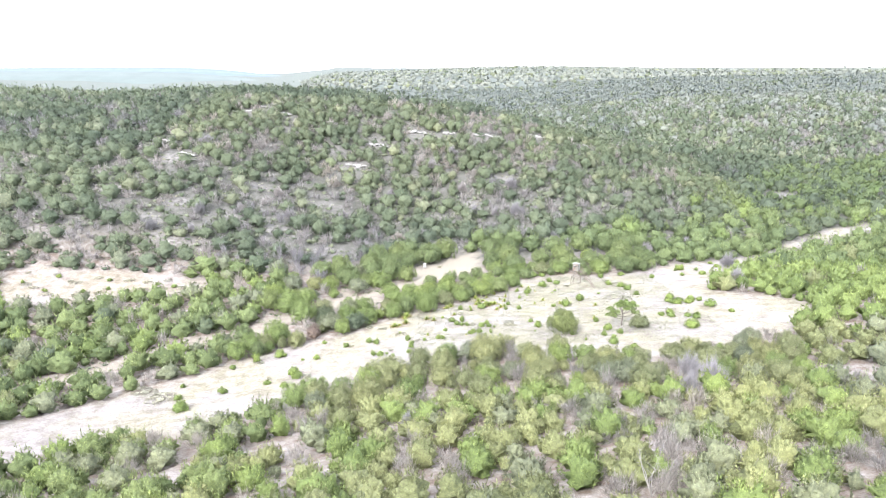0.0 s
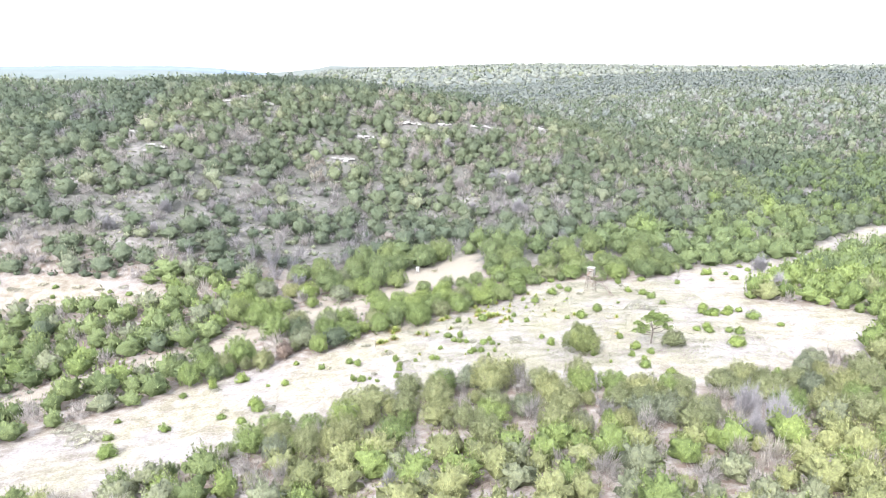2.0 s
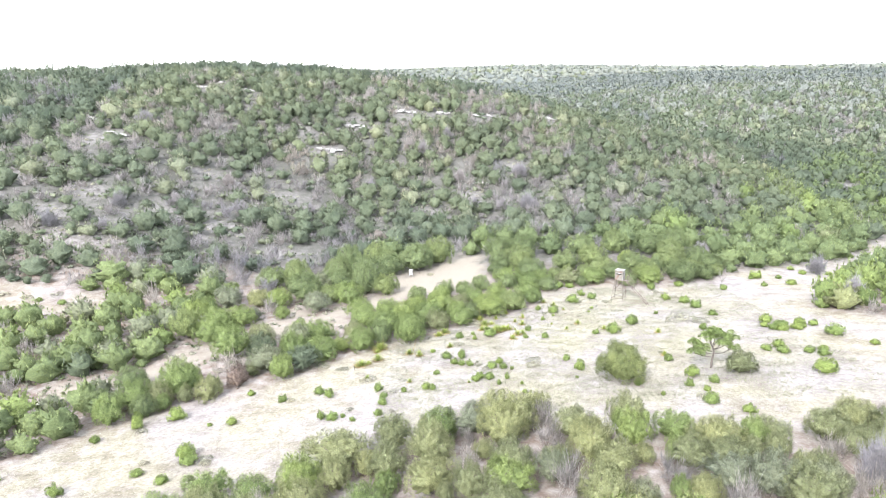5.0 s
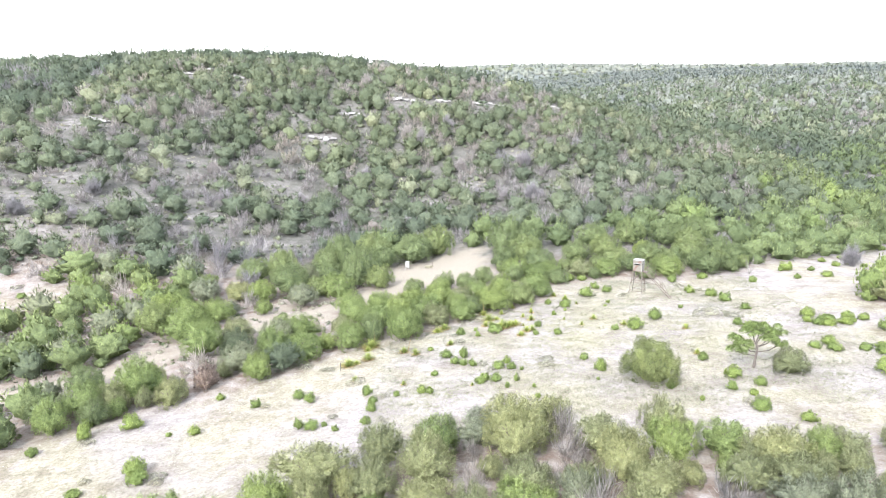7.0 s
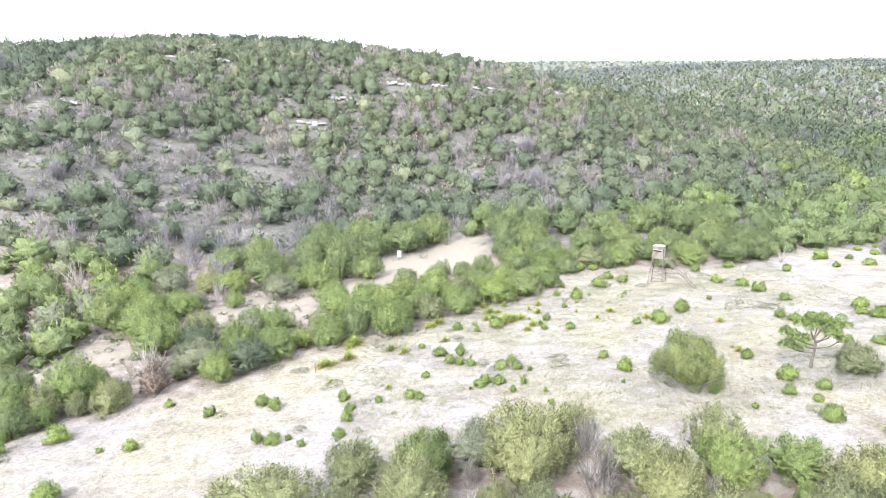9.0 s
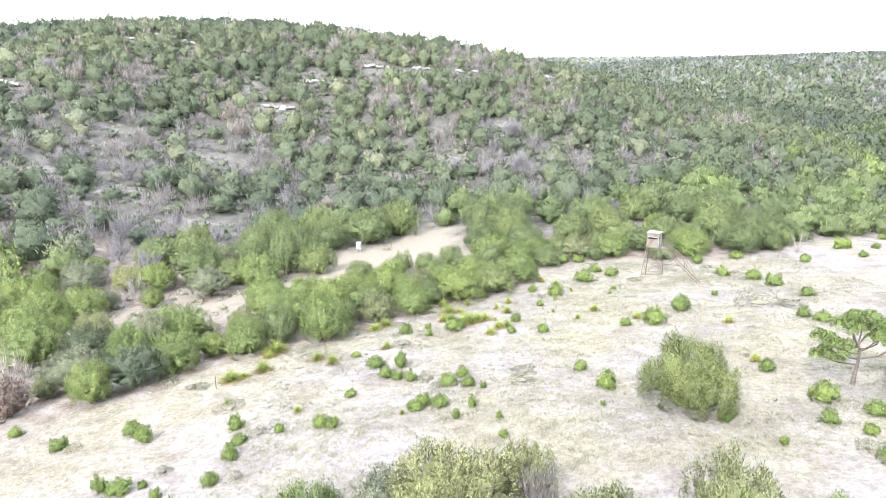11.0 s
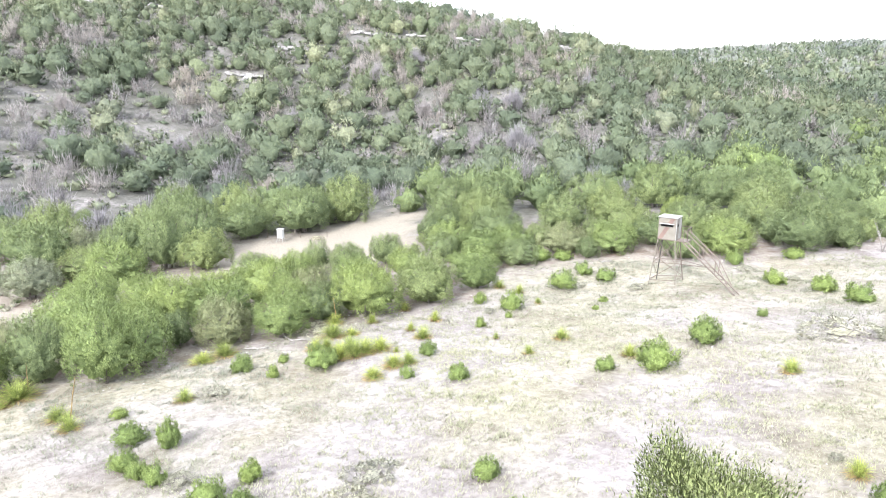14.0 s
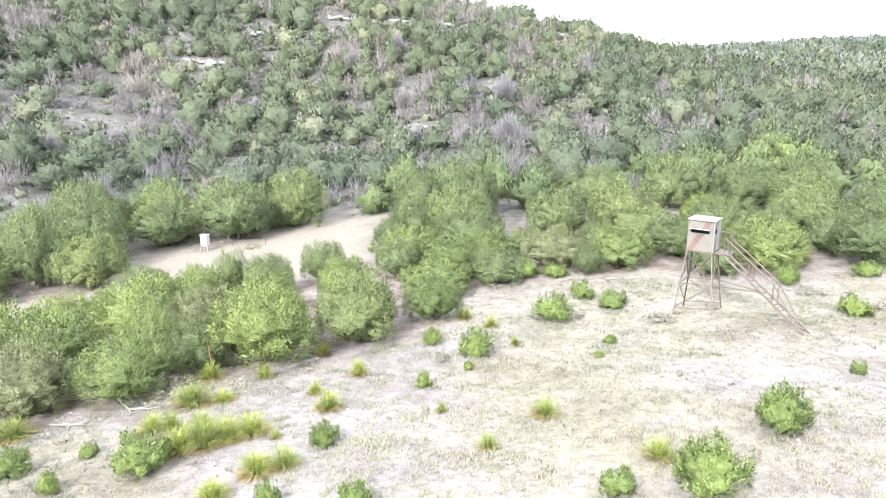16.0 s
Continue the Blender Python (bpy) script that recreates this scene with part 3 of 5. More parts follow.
SOTOLS_WEST = [
    (-7.5, 113.1, 0.49, 0.81), (-8.7, 117.9, 1.0, 1.09), (-7.9, 118.4, 0.54, 0.73), (-6.8, 119.4, 0.82, 1.28), (-7.2, 122.7, 0.58, 0.78), (-6.9, 123.8, 1.19, 1.19),
    (-3.0, 120.7, 0.63, 1.09), (-1.7, 119.4, 0.61, 1.22), (2.1, 121.9, 0.54, 0.9), (-2.6, 111.0, 0.37, 0.73), (0.7, 127.6, 0.81, 0.81), (-0.0, 109.1, 0.27, 0.54),
    (3.9, 108.9, 0.26, 0.52), (28.3, 122.1, 0.56, 0.93), (26.1, 112.8, 0.45, 0.9),
]
SHRUBS_WEST = [
    (-38.7, 94.9, 0.53, 0.71), (-37.8, 90.4, 0.74, 1.01), (-35.8, 86.2, 1.44, 1.92), (-33.5, 102.3, 0.67, 0.89), (-32.0, 92.2, 0.83, 1.2), (-31.2, 108.6, 0.56, 0.85),
    (-31.2, 107.1, 0.69, 1.38), (-30.3, 104.8, 0.8, 1.61), (-26.9, 106.6, 1.2, 1.6), (-26.2, 94.9, 0.73, 0.8), (-23.2, 93.1, 0.65, 0.97), (-22.8, 97.6, 1.15, 1.84),
    (-22.8, 104.6, 0.38, 0.41), (-22.0, 96.3, 1.0, 1.33), (-20.5, 104.5, 0.62, 1.0), (-20.4, 111.6, 0.55, 0.82), (-16.3, 109.0, 0.65, 1.03), (-12.5, 110.4, 0.78, 1.04),
    (-11.2, 108.9, 0.63, 1.26), (-11.2, 103.4, 0.47, 1.16),
]
SHRUBS_MIDWEST = [
    (-10.0, 103.1, 0.81, 0.92), (-9.0, 103.4, 0.35, 0.55), (-7.9, 102.3, 0.41, 0.54), (-5.9, 109.3, 0.59, 1.18), (-5.4, 102.9, 0.56, 0.9), (-5.2, 107.5, 0.56, 0.56),
    (-5.2, 105.6, 0.59, 1.18), (-3.1, 108.2, 0.37, 0.73), (-0.7, 108.3, 0.54, 0.94), (-0.1, 120.4, 0.44, 0.53), (0.0, 107.9, 0.46, 0.79), (0.4, 112.9, 0.52, 0.59),
    (1.6, 118.0, 0.83, 0.83), (2.5, 115.7, 0.62, 0.93), (3.3, 115.0, 0.46, 0.91), (3.4, 125.9, 0.72, 1.03), (3.4, 117.4, 0.58, 1.45), (4.2, 114.5, 0.52, 0.9),
    (4.7, 109.4, 0.65, 0.78), (5.1, 110.1, 0.66, 0.93), (5.2, 126.9, 0.36, 0.51),
]
SHRUBS_MIDDLE = [
    (5.3, 124.6, 0.38, 0.76), (6.1, 109.5, 0.65, 1.04), (6.7, 112.8, 0.65, 1.04), (7.0, 107.6, 0.29, 0.72), (7.4, 125.9, 1.09, 1.42), (7.6, 114.1, 0.51, 0.87),
    (7.9, 112.3, 0.55, 0.83), (8.0, 109.0, 0.32, 1.01), (8.8, 111.7, 0.27, 0.54), (9.4, 107.2, 0.24, 0.48), (9.4, 104.7, 0.33, 0.55), (11.8, 123.7, 0.4, 0.8),
    (12.6, 127.1, 0.55, 0.92), (14.2, 123.0, 0.61, 0.91), (15.2, 107.4, 0.24, 0.36), (15.3, 132.1, 0.38, 0.76), (15.3, 137.0, 0.51, 1.02), (15.3, 113.9, 0.5, 0.86),
    (16.0, 110.1, 0.78, 1.43), (17.0, 133.8, 0.29, 0.46), (17.3, 135.4, 0.85, 1.45),
]
SHRUBS_EAST = [
    (18.3, 149.6, 1.06, 1.41), (20.4, 149.3, 1.05, 1.4), (20.8, 123.6, 0.62, 0.78), (20.8, 104.6, 0.41, 1.14), (21.1, 140.6, 1.13, 1.56), (22.1, 149.0, 0.88, 1.05),
    (22.3, 134.6, 0.3, 0.36), (22.4, 101.6, 0.28, 0.56), (23.1, 144.4, 0.79, 1.1), (23.1, 123.6, 1.07, 1.66), (23.1, 136.5, 0.38, 0.51), (24.4, 142.5, 0.91, 1.06),
    (25.7, 103.7, 0.6, 0.95), (26.0, 111.1, 0.58, 1.09), (26.2, 99.2, 0.8, 1.38), (26.3, 127.1, 1.01, 1.63), (26.9, 102.2, 0.48, 0.72), (26.9, 106.4, 0.95, 1.3),
    (28.4, 104.3, 0.63, 1.0), (28.8, 97.1, 0.8, 0.91),
]
SHRUBS_FAR_EAST = [
    (31.0, 131.7, 0.36, 0.6), (34.0, 122.1, 0.69, 0.98), (34.5, 145.5, 0.78, 1.39), (34.7, 139.1, 0.83, 1.21), (34.7, 120.7, 0.77, 0.96), (36.6, 136.4, 1.01, 1.26),
    (37.2, 133.5, 1.09, 1.21), (37.6, 128.4, 0.79, 0.9), (38.5, 112.5, 1.78, 2.08), (39.1, 146.3, 0.93, 1.11), (40.5, 105.8, 1.34, 2.14), (42.2, 121.1, 1.67, 2.33),
    (42.4, 123.5, 1.03, 1.37), (42.5, 111.0, 1.62, 0.97), (43.5, 120.0, 1.83, 2.66), (44.8, 142.5, 0.72, 1.15), (45.8, 120.4, 1.69, 2.37), (47.4, 116.6, 1.3, 1.04),
    (49.4, 112.3, 0.63, 0.67), (51.6, 143.6, 0.61, 0.92), (53.2, 150.2, 1.32, 1.65),
]
BRUSH = [
    (15.9, 134.8, 0.36, 0.59), (26.0, 139.6, 0.85, 1.41), (34.5, 143.0, 0.66, 0.83), (36.3, 139.8, 0.47, 0.79), (7.3, 125.6, 0.47, 0.66), (21.5, 141.0, 1.29, 0.86),
    (5.9, 132.0, 1.3, 0.83), (-13.3, 118.4, 0.77, 1.15), (-11.3, 117.0, 0.37, 0.55), (5.2, 114.2, 0.59, 0.74), (6.1, 112.6, 0.49, 0.56), (7.0, 112.7, 0.28, 0.42),
    (33.1, 127.3, 1.92, 0.94), (35.2, 125.8, 1.27, 0.76), (-4.3, 108.4, 0.57, 0.42), (3.2, 122.4, 0.72, 1.08), (26.0, 113.9, 0.23, 0.31), (11.3, 112.3, 0.82, 0.55),
    (-7.3, 112.6, 0.96, 0.8), (-29.5, 103.8, 0.66, 1.05), (-20.7, 96.5, 0.78, 1.33), (-26.4, 97.0, 0.47, 0.94), (-15.3, 108.7, 0.51, 1.03), (-8.5, 104.8, 0.47, 0.56),
]
BRUSH_WEST = [
    (0.9, 155.2, 0.8, 0.7), (7.3, 156.3, 0.6, 0.5), (-0.8, 162.0, 0.7, 0.8), (11.6, 114.1, 1.0, 0.4),
    (-4.1, 103.1, 0.34, 0.68), (25.9, 100.7, 0.7, 0.7), (-10.6, 117.1, 0.57, 0.68), (-40.3, 90.2, 2.05, 1.71), (-43.8, 93.2, 1.8, 1.44), (-20.4, 95.9, 0.59, 0.99),
]
SINGLE_JUNIPERS = [
    (-34.0, 106.3, 1.54, 3.64), (-32.7, 110.4, 1.92, 3.49), (-30.5, 111.0, 1.44, 2.88), (-27.5, 111.0, 0.79, 2.37), (6.8, 96.3, 2.38, 3.96), (16.8, 94.1, 1.68, 3.76),
    (20.4, 92.5, 1.78, 2.57), (-3.4, 95.2, 1.76, 3.33), (32.0, 106.6, 1.59, 2.38), (-8.0, 93.2, 2.7, 3.09), (9.7, 97.9, 1.23, 2.87), (22.9, 89.8, 2.12, 3.08),
    (-18.1, 89.8, 1.83, 2.44),
]

# ---- trees ----
rng = np.random.default_rng(7)


def make_tree(name, R, H, leaves, size, leaf, label, category="tree", stems=3, count=18, low=0.06, thick=0.09, tuft=0.2, base=0.42, deep=0.88, seg=40, rings=24):
    """One tree standing at the origin: trunk with limbs, and crown."""
    top = new(name)
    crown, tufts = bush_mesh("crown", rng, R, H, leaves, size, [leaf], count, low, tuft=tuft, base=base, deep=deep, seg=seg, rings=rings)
    part("trunk", trunk_mesh("trunk", rng, tufts, R, H, stems, thick), None, top)
    part("crown", crown, None, top)
    return tagged(top, label, category)


def make_bare_tree(name, R, H, label, category="bare tree"):
    top = new(name)
    crown, tips = twig_mesh("crown", rng, R, H, 75, 70)
    paths = []
    for i, tip in enumerate(tips):
        tip = Vector(tip[:3])
        an = 2.4 * (i % 5)
        foot, fork = Vector((0.1 * math.cos(an), 0.1 * math.sin(an), -0.2)), Vector((0.22 * R * math.cos(an), 0.22 * R * math.sin(an), 0.3 * H))
        if i < 5:
            paths.append([(foot, 0.07), (fork, 0.05)])
        knee = fork.lerp(tip, 0.5) + Vector((rng.uniform(-0.12, 0.12), rng.uniform(-0.12, 0.12), 0.08)) * R
        paths.append([(fork, 0.034), (knee, 0.024), (tip, 0.008)])
    v, f = tubes(paths, 4)
    part("trunk", mesh_of("trunk", v, f, [TWIG], smooth=True, tone=0.2), None, top)
    part("crown", crown, None, top)
    return tagged(top, label, category)


TAKEN = []                      # x, y, r of what stands by hand in the open


def stand(make, x, y, turn=0.0, scale=1.0):
    """Puts a thing made at the origin on the ground at x, y."""
    make.matrix_basis = Matrix.Translation((x, y, float(ground(x, y)) - 0.03)) @ Matrix.Rotation(turn, 4, "Z") @ Matrix.Diagonal((scale, scale, scale, 1))
    return make


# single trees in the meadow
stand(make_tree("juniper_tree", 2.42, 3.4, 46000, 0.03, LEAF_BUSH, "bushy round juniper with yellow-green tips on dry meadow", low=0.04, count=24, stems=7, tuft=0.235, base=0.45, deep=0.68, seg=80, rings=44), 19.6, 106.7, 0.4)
TAKEN.append((19.6, 106.7, 2.4))


def make_open_tree():
    """A tree with a bare forked trunk, crooked limbs and an open, layered crown."""
    top = new("oak_tree")
    boughs = [(-1.45, 0.15, 1.3, 0.6), (-1.1, -0.25, 1.85, 0.65), (-1.3, 0.4, 2.15, 0.5), (-0.4, 0.0, 2.6, 0.55), (0.25, 0.2, 2.95, 0.6), (0.85, -0.15, 2.8, 0.55), (1.4, 0.2, 2.35, 0.6), (1.5, -0.3, 1.75, 0.5), (0.3, -0.75, 2.35, 0.5), (0.15, 0.75, 2.5, 0.55)]
    lobes, paths = [], []
    foot, fork = Vector((0, 0, -0.25)), Vector((0.06, 0, 0.85))
    paths.append([(foot, 0.12), (Vector((0.03, 0.03, 0.35)), 0.095), (fork, 0.085)])
    lead = Vector((0.0, 0.05, 1.9))
    paths.append([(fork, 0.08), (Vector((0.10, -0.03, 1.4)), 0.068), (lead, 0.055)])
    for i, (bx, by, bz, spread) in enumerate(boughs):
        end, start = Vector((bx, by, bz)), fork.lerp(lead, (0.05, 0.3, 0.5, 0.85, 1.0, 0.9, 0.6, 0.3, 0.75, 0.8)[i])
        bend = start.lerp(end, 0.5) + Vector((rng.uniform(-0.15, 0.15), rng.uniform(-0.15, 0.15), rng.uniform(-0.25, 0.05)))
        paths.append([(start, 0.045), (bend, 0.034), (end, 0.018)])
        for j in range(6):
            an, q = j * 2.4 + i, spread * math.sqrt((j + 0.5) / 6)
            lb = (bx + q * math.cos(an), by + q * math.sin(an), bz + rng.uniform(-0.15, 0.2), rng.uniform(0.2, 0.34))
            lobes.append(lb)
            paths.append([(bend.lerp(end, 0.4 + 0.1 * j), 0.02), (Vector(lb[:3]), 0.006)])
    n = 20000
    p, d = crown_points(rng, n, lobes)
    k = rng.uniform(0.7, 1.3, n) * 0.03
    way = d * 0.6 + np.array((0, 0, 0.5)) + rng.normal(0, 0.4, d.shape)
    way /= np.linalg.norm(way, axis=1)[:, None]
    # leaf tone rises towards the sky side, as painted top light
    part("crown", mesh_of("crown", leaf_sprays(rng, p, way, d, k * 3.2, k), np.arange(3 * n).reshape(-1, 3), [LEAF_SHRUB], smooth=True, normals=puff_normals(rng, d, 0.15), tone=0.36 + 0.15 * d[:, 2]), None, top)
    v, f = tubes(paths, 6)
    part("trunk", mesh_of("trunk", v, f, [BARK], smooth=True), None, top)
    return tagged(top, "open tree with bare forked grey trunk and layered crown", "tree")


stand(make_open_tree(), 29.6, 108.3, 0.15, 1.32)
TAKEN.append((29.6, 108.5, 2.6))

JUNIPER_LABEL = "bushy green juniper with grey stems on stony ground"
KIND_LEAF = {0: LEAF_JUNIPER, 1: LEAF_BRIGHT, 2: LEAF_DARK, 3: LEAF_OAK, 8: LEAF_FOOT}
KIND_NAME = {0: "juniper_tree", 1: "juniper_tree", 2: "juniper_tree", 3: "oak_tree", 8: "juniper_tree"}
KIND_LABEL = {0: JUNIPER_LABEL, 1: "yellow-green juniper with dense crown on stony ground", 2: "dark green juniper with dense crown on stony ground",
              3: "dusty grey-green live oak bush with open twigs", 8: "mid-green juniper with rounded crown in the valley"}
VARIANTS = {}


def plant_tree(k, i, x, y, R, H, turn):
    """A tree of kind k; unit shapes are 1.8 m in radius and 3 m high."""
    m = Matrix.Translation((x, y, float(ground(x, y)) - 0.05)) @ Matrix.Rotation(turn, 4, "Z") @ Matrix.Diagonal((R / 1.8, R / 1.8, H / 3.0, 1))
    if (k, i) in VARIANTS:
        ob = copy_thing(VARIANTS[k, i], Matrix.Identity(4))
    elif k == 4:
        ob = VARIANTS[k, i] = make_bare_tree("bare_tree", 1.8, 3.0, "leafless grey shrub tree with fine dense twigs", "bare tree")
    else:
        ob = VARIANTS[k, i] = make_tree(KIND_NAME[k], 1.8, 3.0, 13000, 0.032, KIND_LEAF[k], KIND_LABEL[k], count=26 + 6 * i, low=(0.05, 0.1, 0.03, 0.12)[i], stems=3 + i % 3, tuft=(0.185, 0.2, 0.175, 0.19)[i], base=0.58, deep=0.76)
    ob.matrix_basis = m
    return tagged(ob, group="trees round the meadow")


for i, (x, y, R, H) in enumerate(SINGLE_JUNIPERS):
    plant_tree((0, 0, 1, 1, 1, 1, 0, 1, 1, 1, 1, 1, 0)[i], i % 4, x, y, R * 1.08, H * 0.88, i * 1.1)
    TAKEN.append((x, y, R * 0.8))
# trees between the meadow, the track and the glade: x, y, half width, height, kind
VALLEY_TREES = [(-8.1, 151.0, 2.3, 3.2, 8), (-11.8, 151.5, 2.3, 5.2, 8), (-14, 147, 2.6, 3.5, 0), (-21.3, 148.5, 3.2, 4.3, 8), (-9.1, 166.7, 2.8, 3.8, 8), (-3.5, 166, 3.2, 4.6, 8),
                (0.6, 171.0, 3.0, 5.0, 8), (-3.4, 125.2, 1.9, 4.6, 0), (-7.0, 126.0, 1.6, 4.0, 8), (-2.1, 131.0, 1.2, 2.4, 8), (0.5, 131.2, 1.9, 3.2, 1), (-3.1, 139.6, 1.7, 2.9, 0)]
VALLEY_TREES += [(0.9, 139.6, 2.4, 3.8, 0), (3.9, 132.0, 1.8, 2.9, 0), (5.4, 135.2, 1.5, 2.9, 8), (8.0, 135.8, 2.4, 4.0, 0), (11.8, 138.4, 2.2, 3.7, 8), (15.0, 141.4, 1.5, 2.6, 0),
                 (12.8, 154.2, 2.4, 2.7, 0), (18.0, 152.6, 2.2, 2.3, 0), (22.5, 151.8, 2.2, 2.4, 1), (26.6, 151.5, 2.2, 2.5, 0), (35.2, 149.8, 2.5, 2.8, 0), (41.0, 149.4, 2.7, 3.3, 8)]
for i, (x, y, R, H, kind) in enumerate(VALLEY_TREES):
    plant_tree(kind, i % 4, x, y, R, H * (0.8 if y < 142 else 1.0), i * 2.0)
    TAKEN.append((x, y, R * 0.75))
# leafless trees of the slope: x, y, half width, height
BARE_TREES = [(-64, 179.1, 2.4, 3.4), (-72.4, 168.1, 2.3, 3.2), (-63.3, 169.4, 1.8, 2.6), (-48.2, 200.6, 2.2, 3), (-42.7, 189.2, 2.3, 2.8), (-20.1, 258.3, 3.0, 4.6), (-3.4, 230.5, 2.6, 4.6),
              (-7.4, 231.8, 2.2, 4), (-75.8, 223.6, 3.1, 3.2), (-91.6, 245, 3.1, 3.4), (-28.8, 197, 2.4, 2.6), (-12.6, 187.3, 2.8, 2.2), (-5, 191, 2.6, 2.4), (16.4, 220.3, 2.8, 4),
              (22, 219.7, 2.8, 4.2), (21.8, 202.7, 3.0, 4.4), (15.9, 203.4, 2.4, 3.2), (32.6, 193.8, 2.0, 3.4), (3.1, 239.2, 2.3, 3.6), (27.2, 202, 2.4, 3)]
BARE_TREES += [(51.7, 170.1, 2.2, 2.6), (64.5, 179.1, 2.5, 2.8), (79.5, 184.9, 2.6, 2.8), (66.4, 155.6, 2.2, 3.6), (80.4, 191, 2.4, 2.8), (-60, 172, 1.8, 2.2), (-55, 186, 2.0, 2.6),
               (9.5, 206, 2.2, 2.8), (6, 219, 2.4, 3.4), (-16, 214, 2.2, 3), (36, 228, 2.4, 3.2), (-34, 190, 2.2, 2.4)]
for x, y, R, H in BARE_TREES:
    plant_tree(4, int(x) % 2, x, y, R, H, x)
    TAKEN.append((x, y, R * 0.8))
for x, y, R, H in ((32.2, 84.0, 2.2, 3.6), (33.6, 79.5, 2.6, 4.2), (30.2, 78.2, 1.9, 3.0), (-4.0, 72.5, 1.3, 1.9), (58.0, 131.0, 2.2, 3.6)):
    plant_tree(4, 0, x, y, R, H, x)
    TAKEN.append((x, y, R * 0.9))


# woods: candidates on a jittered grid, thinned by the clearings
def scatter(x0, x1, y0, y1, cell, seed):
    r = np.random.default_rng(seed)
    X, Y = np.meshgrid(np.arange(x0, x1, cell), np.arange(y0, y1, cell))
    X = X + r.uniform(-0.42, 0.42, X.shape) * cell
    Y = Y + r.uniform(-0.42, 0.42, Y.shape) * cell
    return X.ravel(), Y.ravel(), r


def wooded(x, y, r, gap=0.3):
    ok = edge_distance(MEADOW, x, y) < -gap
    ok &= edge_distance(GLADE, x, y) < -gap
    ok &= edge_distance(BENCH, x, y) < -0.3
    for cx, cy, q in TRACK_GLIMPSES:
        ok &= np.hypot(x - cx, y - cy) > q
    ok &= (line_distance(TRACK, x, y) > 2.0) & (line_distance(TRACK, x - 0.8, y + 1.6) > 2.0)
    ok &= r.random(len(x)) > 1.2 * opening_share(x, y)
    ok &= r.random(len(x)) > 1.1 * np.maximum(ledge_share(x, y), ledge_share(x, y + 1.8))
    return ok


def patchy(x, y):
    return 0.5 + 0.25 * np.sin(x * 0.11 + 1.7 * np.sin(y * 0.05)) + 0.25 * np.sin(y * 0.13 + 1.3 * np.sin(x * 0.07 + 2))


def in_view(x, y):
    return np.abs(x) < 0.67 * y + 12


def behind_hill(x, y):
    """Ground that the near hill hides from everywhere on the path."""
    return (y > 335) & (y < 700) & (x < -0.1 * y)


def foot_line(x):
    """Where the green wood of the valley gives way to the dusty wood of the slope."""
    return np.interp(x, (-160, -60, -27, -5, 12, 30, 48, 70, 84, 115, 144, 196, 400), (140, 150, 161, 175, 185, 180, 189, 205, 222, 254, 290, 312, 400))


def kinds(x, y, r):
    """Leaf kind of each tree: greener in the valley, dustier and barer up the slope."""
    u = r.random(len(x))
    slope = y > foot_line(x) + r.normal(0, 2.0, len(x))
    k = np.where(u < np.where(y > 98, 0.9, np.where(x < -22, 0.7, 0.3)), 0, np.where(u < 0.97, 1, 4))
    ks = np.where(u < 0.64, 6, np.where(u < 0.75, 2, np.where(u < 0.83, 3, 4)))
    k = np.where((y > 147) & (k < 2) & (r.random(len(x)) < 0.93), 8, k)
    k = np.where((y > 190) & (k == 8) & (r.random(len(x)) < 0.4), 6, k)
    k = np.where((y > 98) & (x < -30) & (k < 2) & (r.random(len(x)) < 0.75), 8, k)
    west, u3 = (y > 98) & (x < -14) & ~slope, r.random(len(x))
    k = np.where(west, np.where(u3 < 0.13, 3, np.where(u3 < 0.16, 2, np.where(u3 < 0.25, 4, k))), k)
    k = np.where((y < 98) & (x < -20) & (k < 2) & (u3 < 0.75), 8, k)
    k = np.where(slope, ks, k)
    cluster = np.sin(x * 0.085 + 2.2 * np.sin(y * 0.045 + 1)) * np.sin(y * 0.075 + 1.7 * np.sin(x * 0.05))
    u2 = r.random(len(x))
    k = np.where(slope & (cluster > 0.2) & (u2 < 0.42), 4, k)
    south = y < 98
    return np.where(south & (u2 < 0.19), 4, np.where(south & (u2 > 0.86), 3, k))


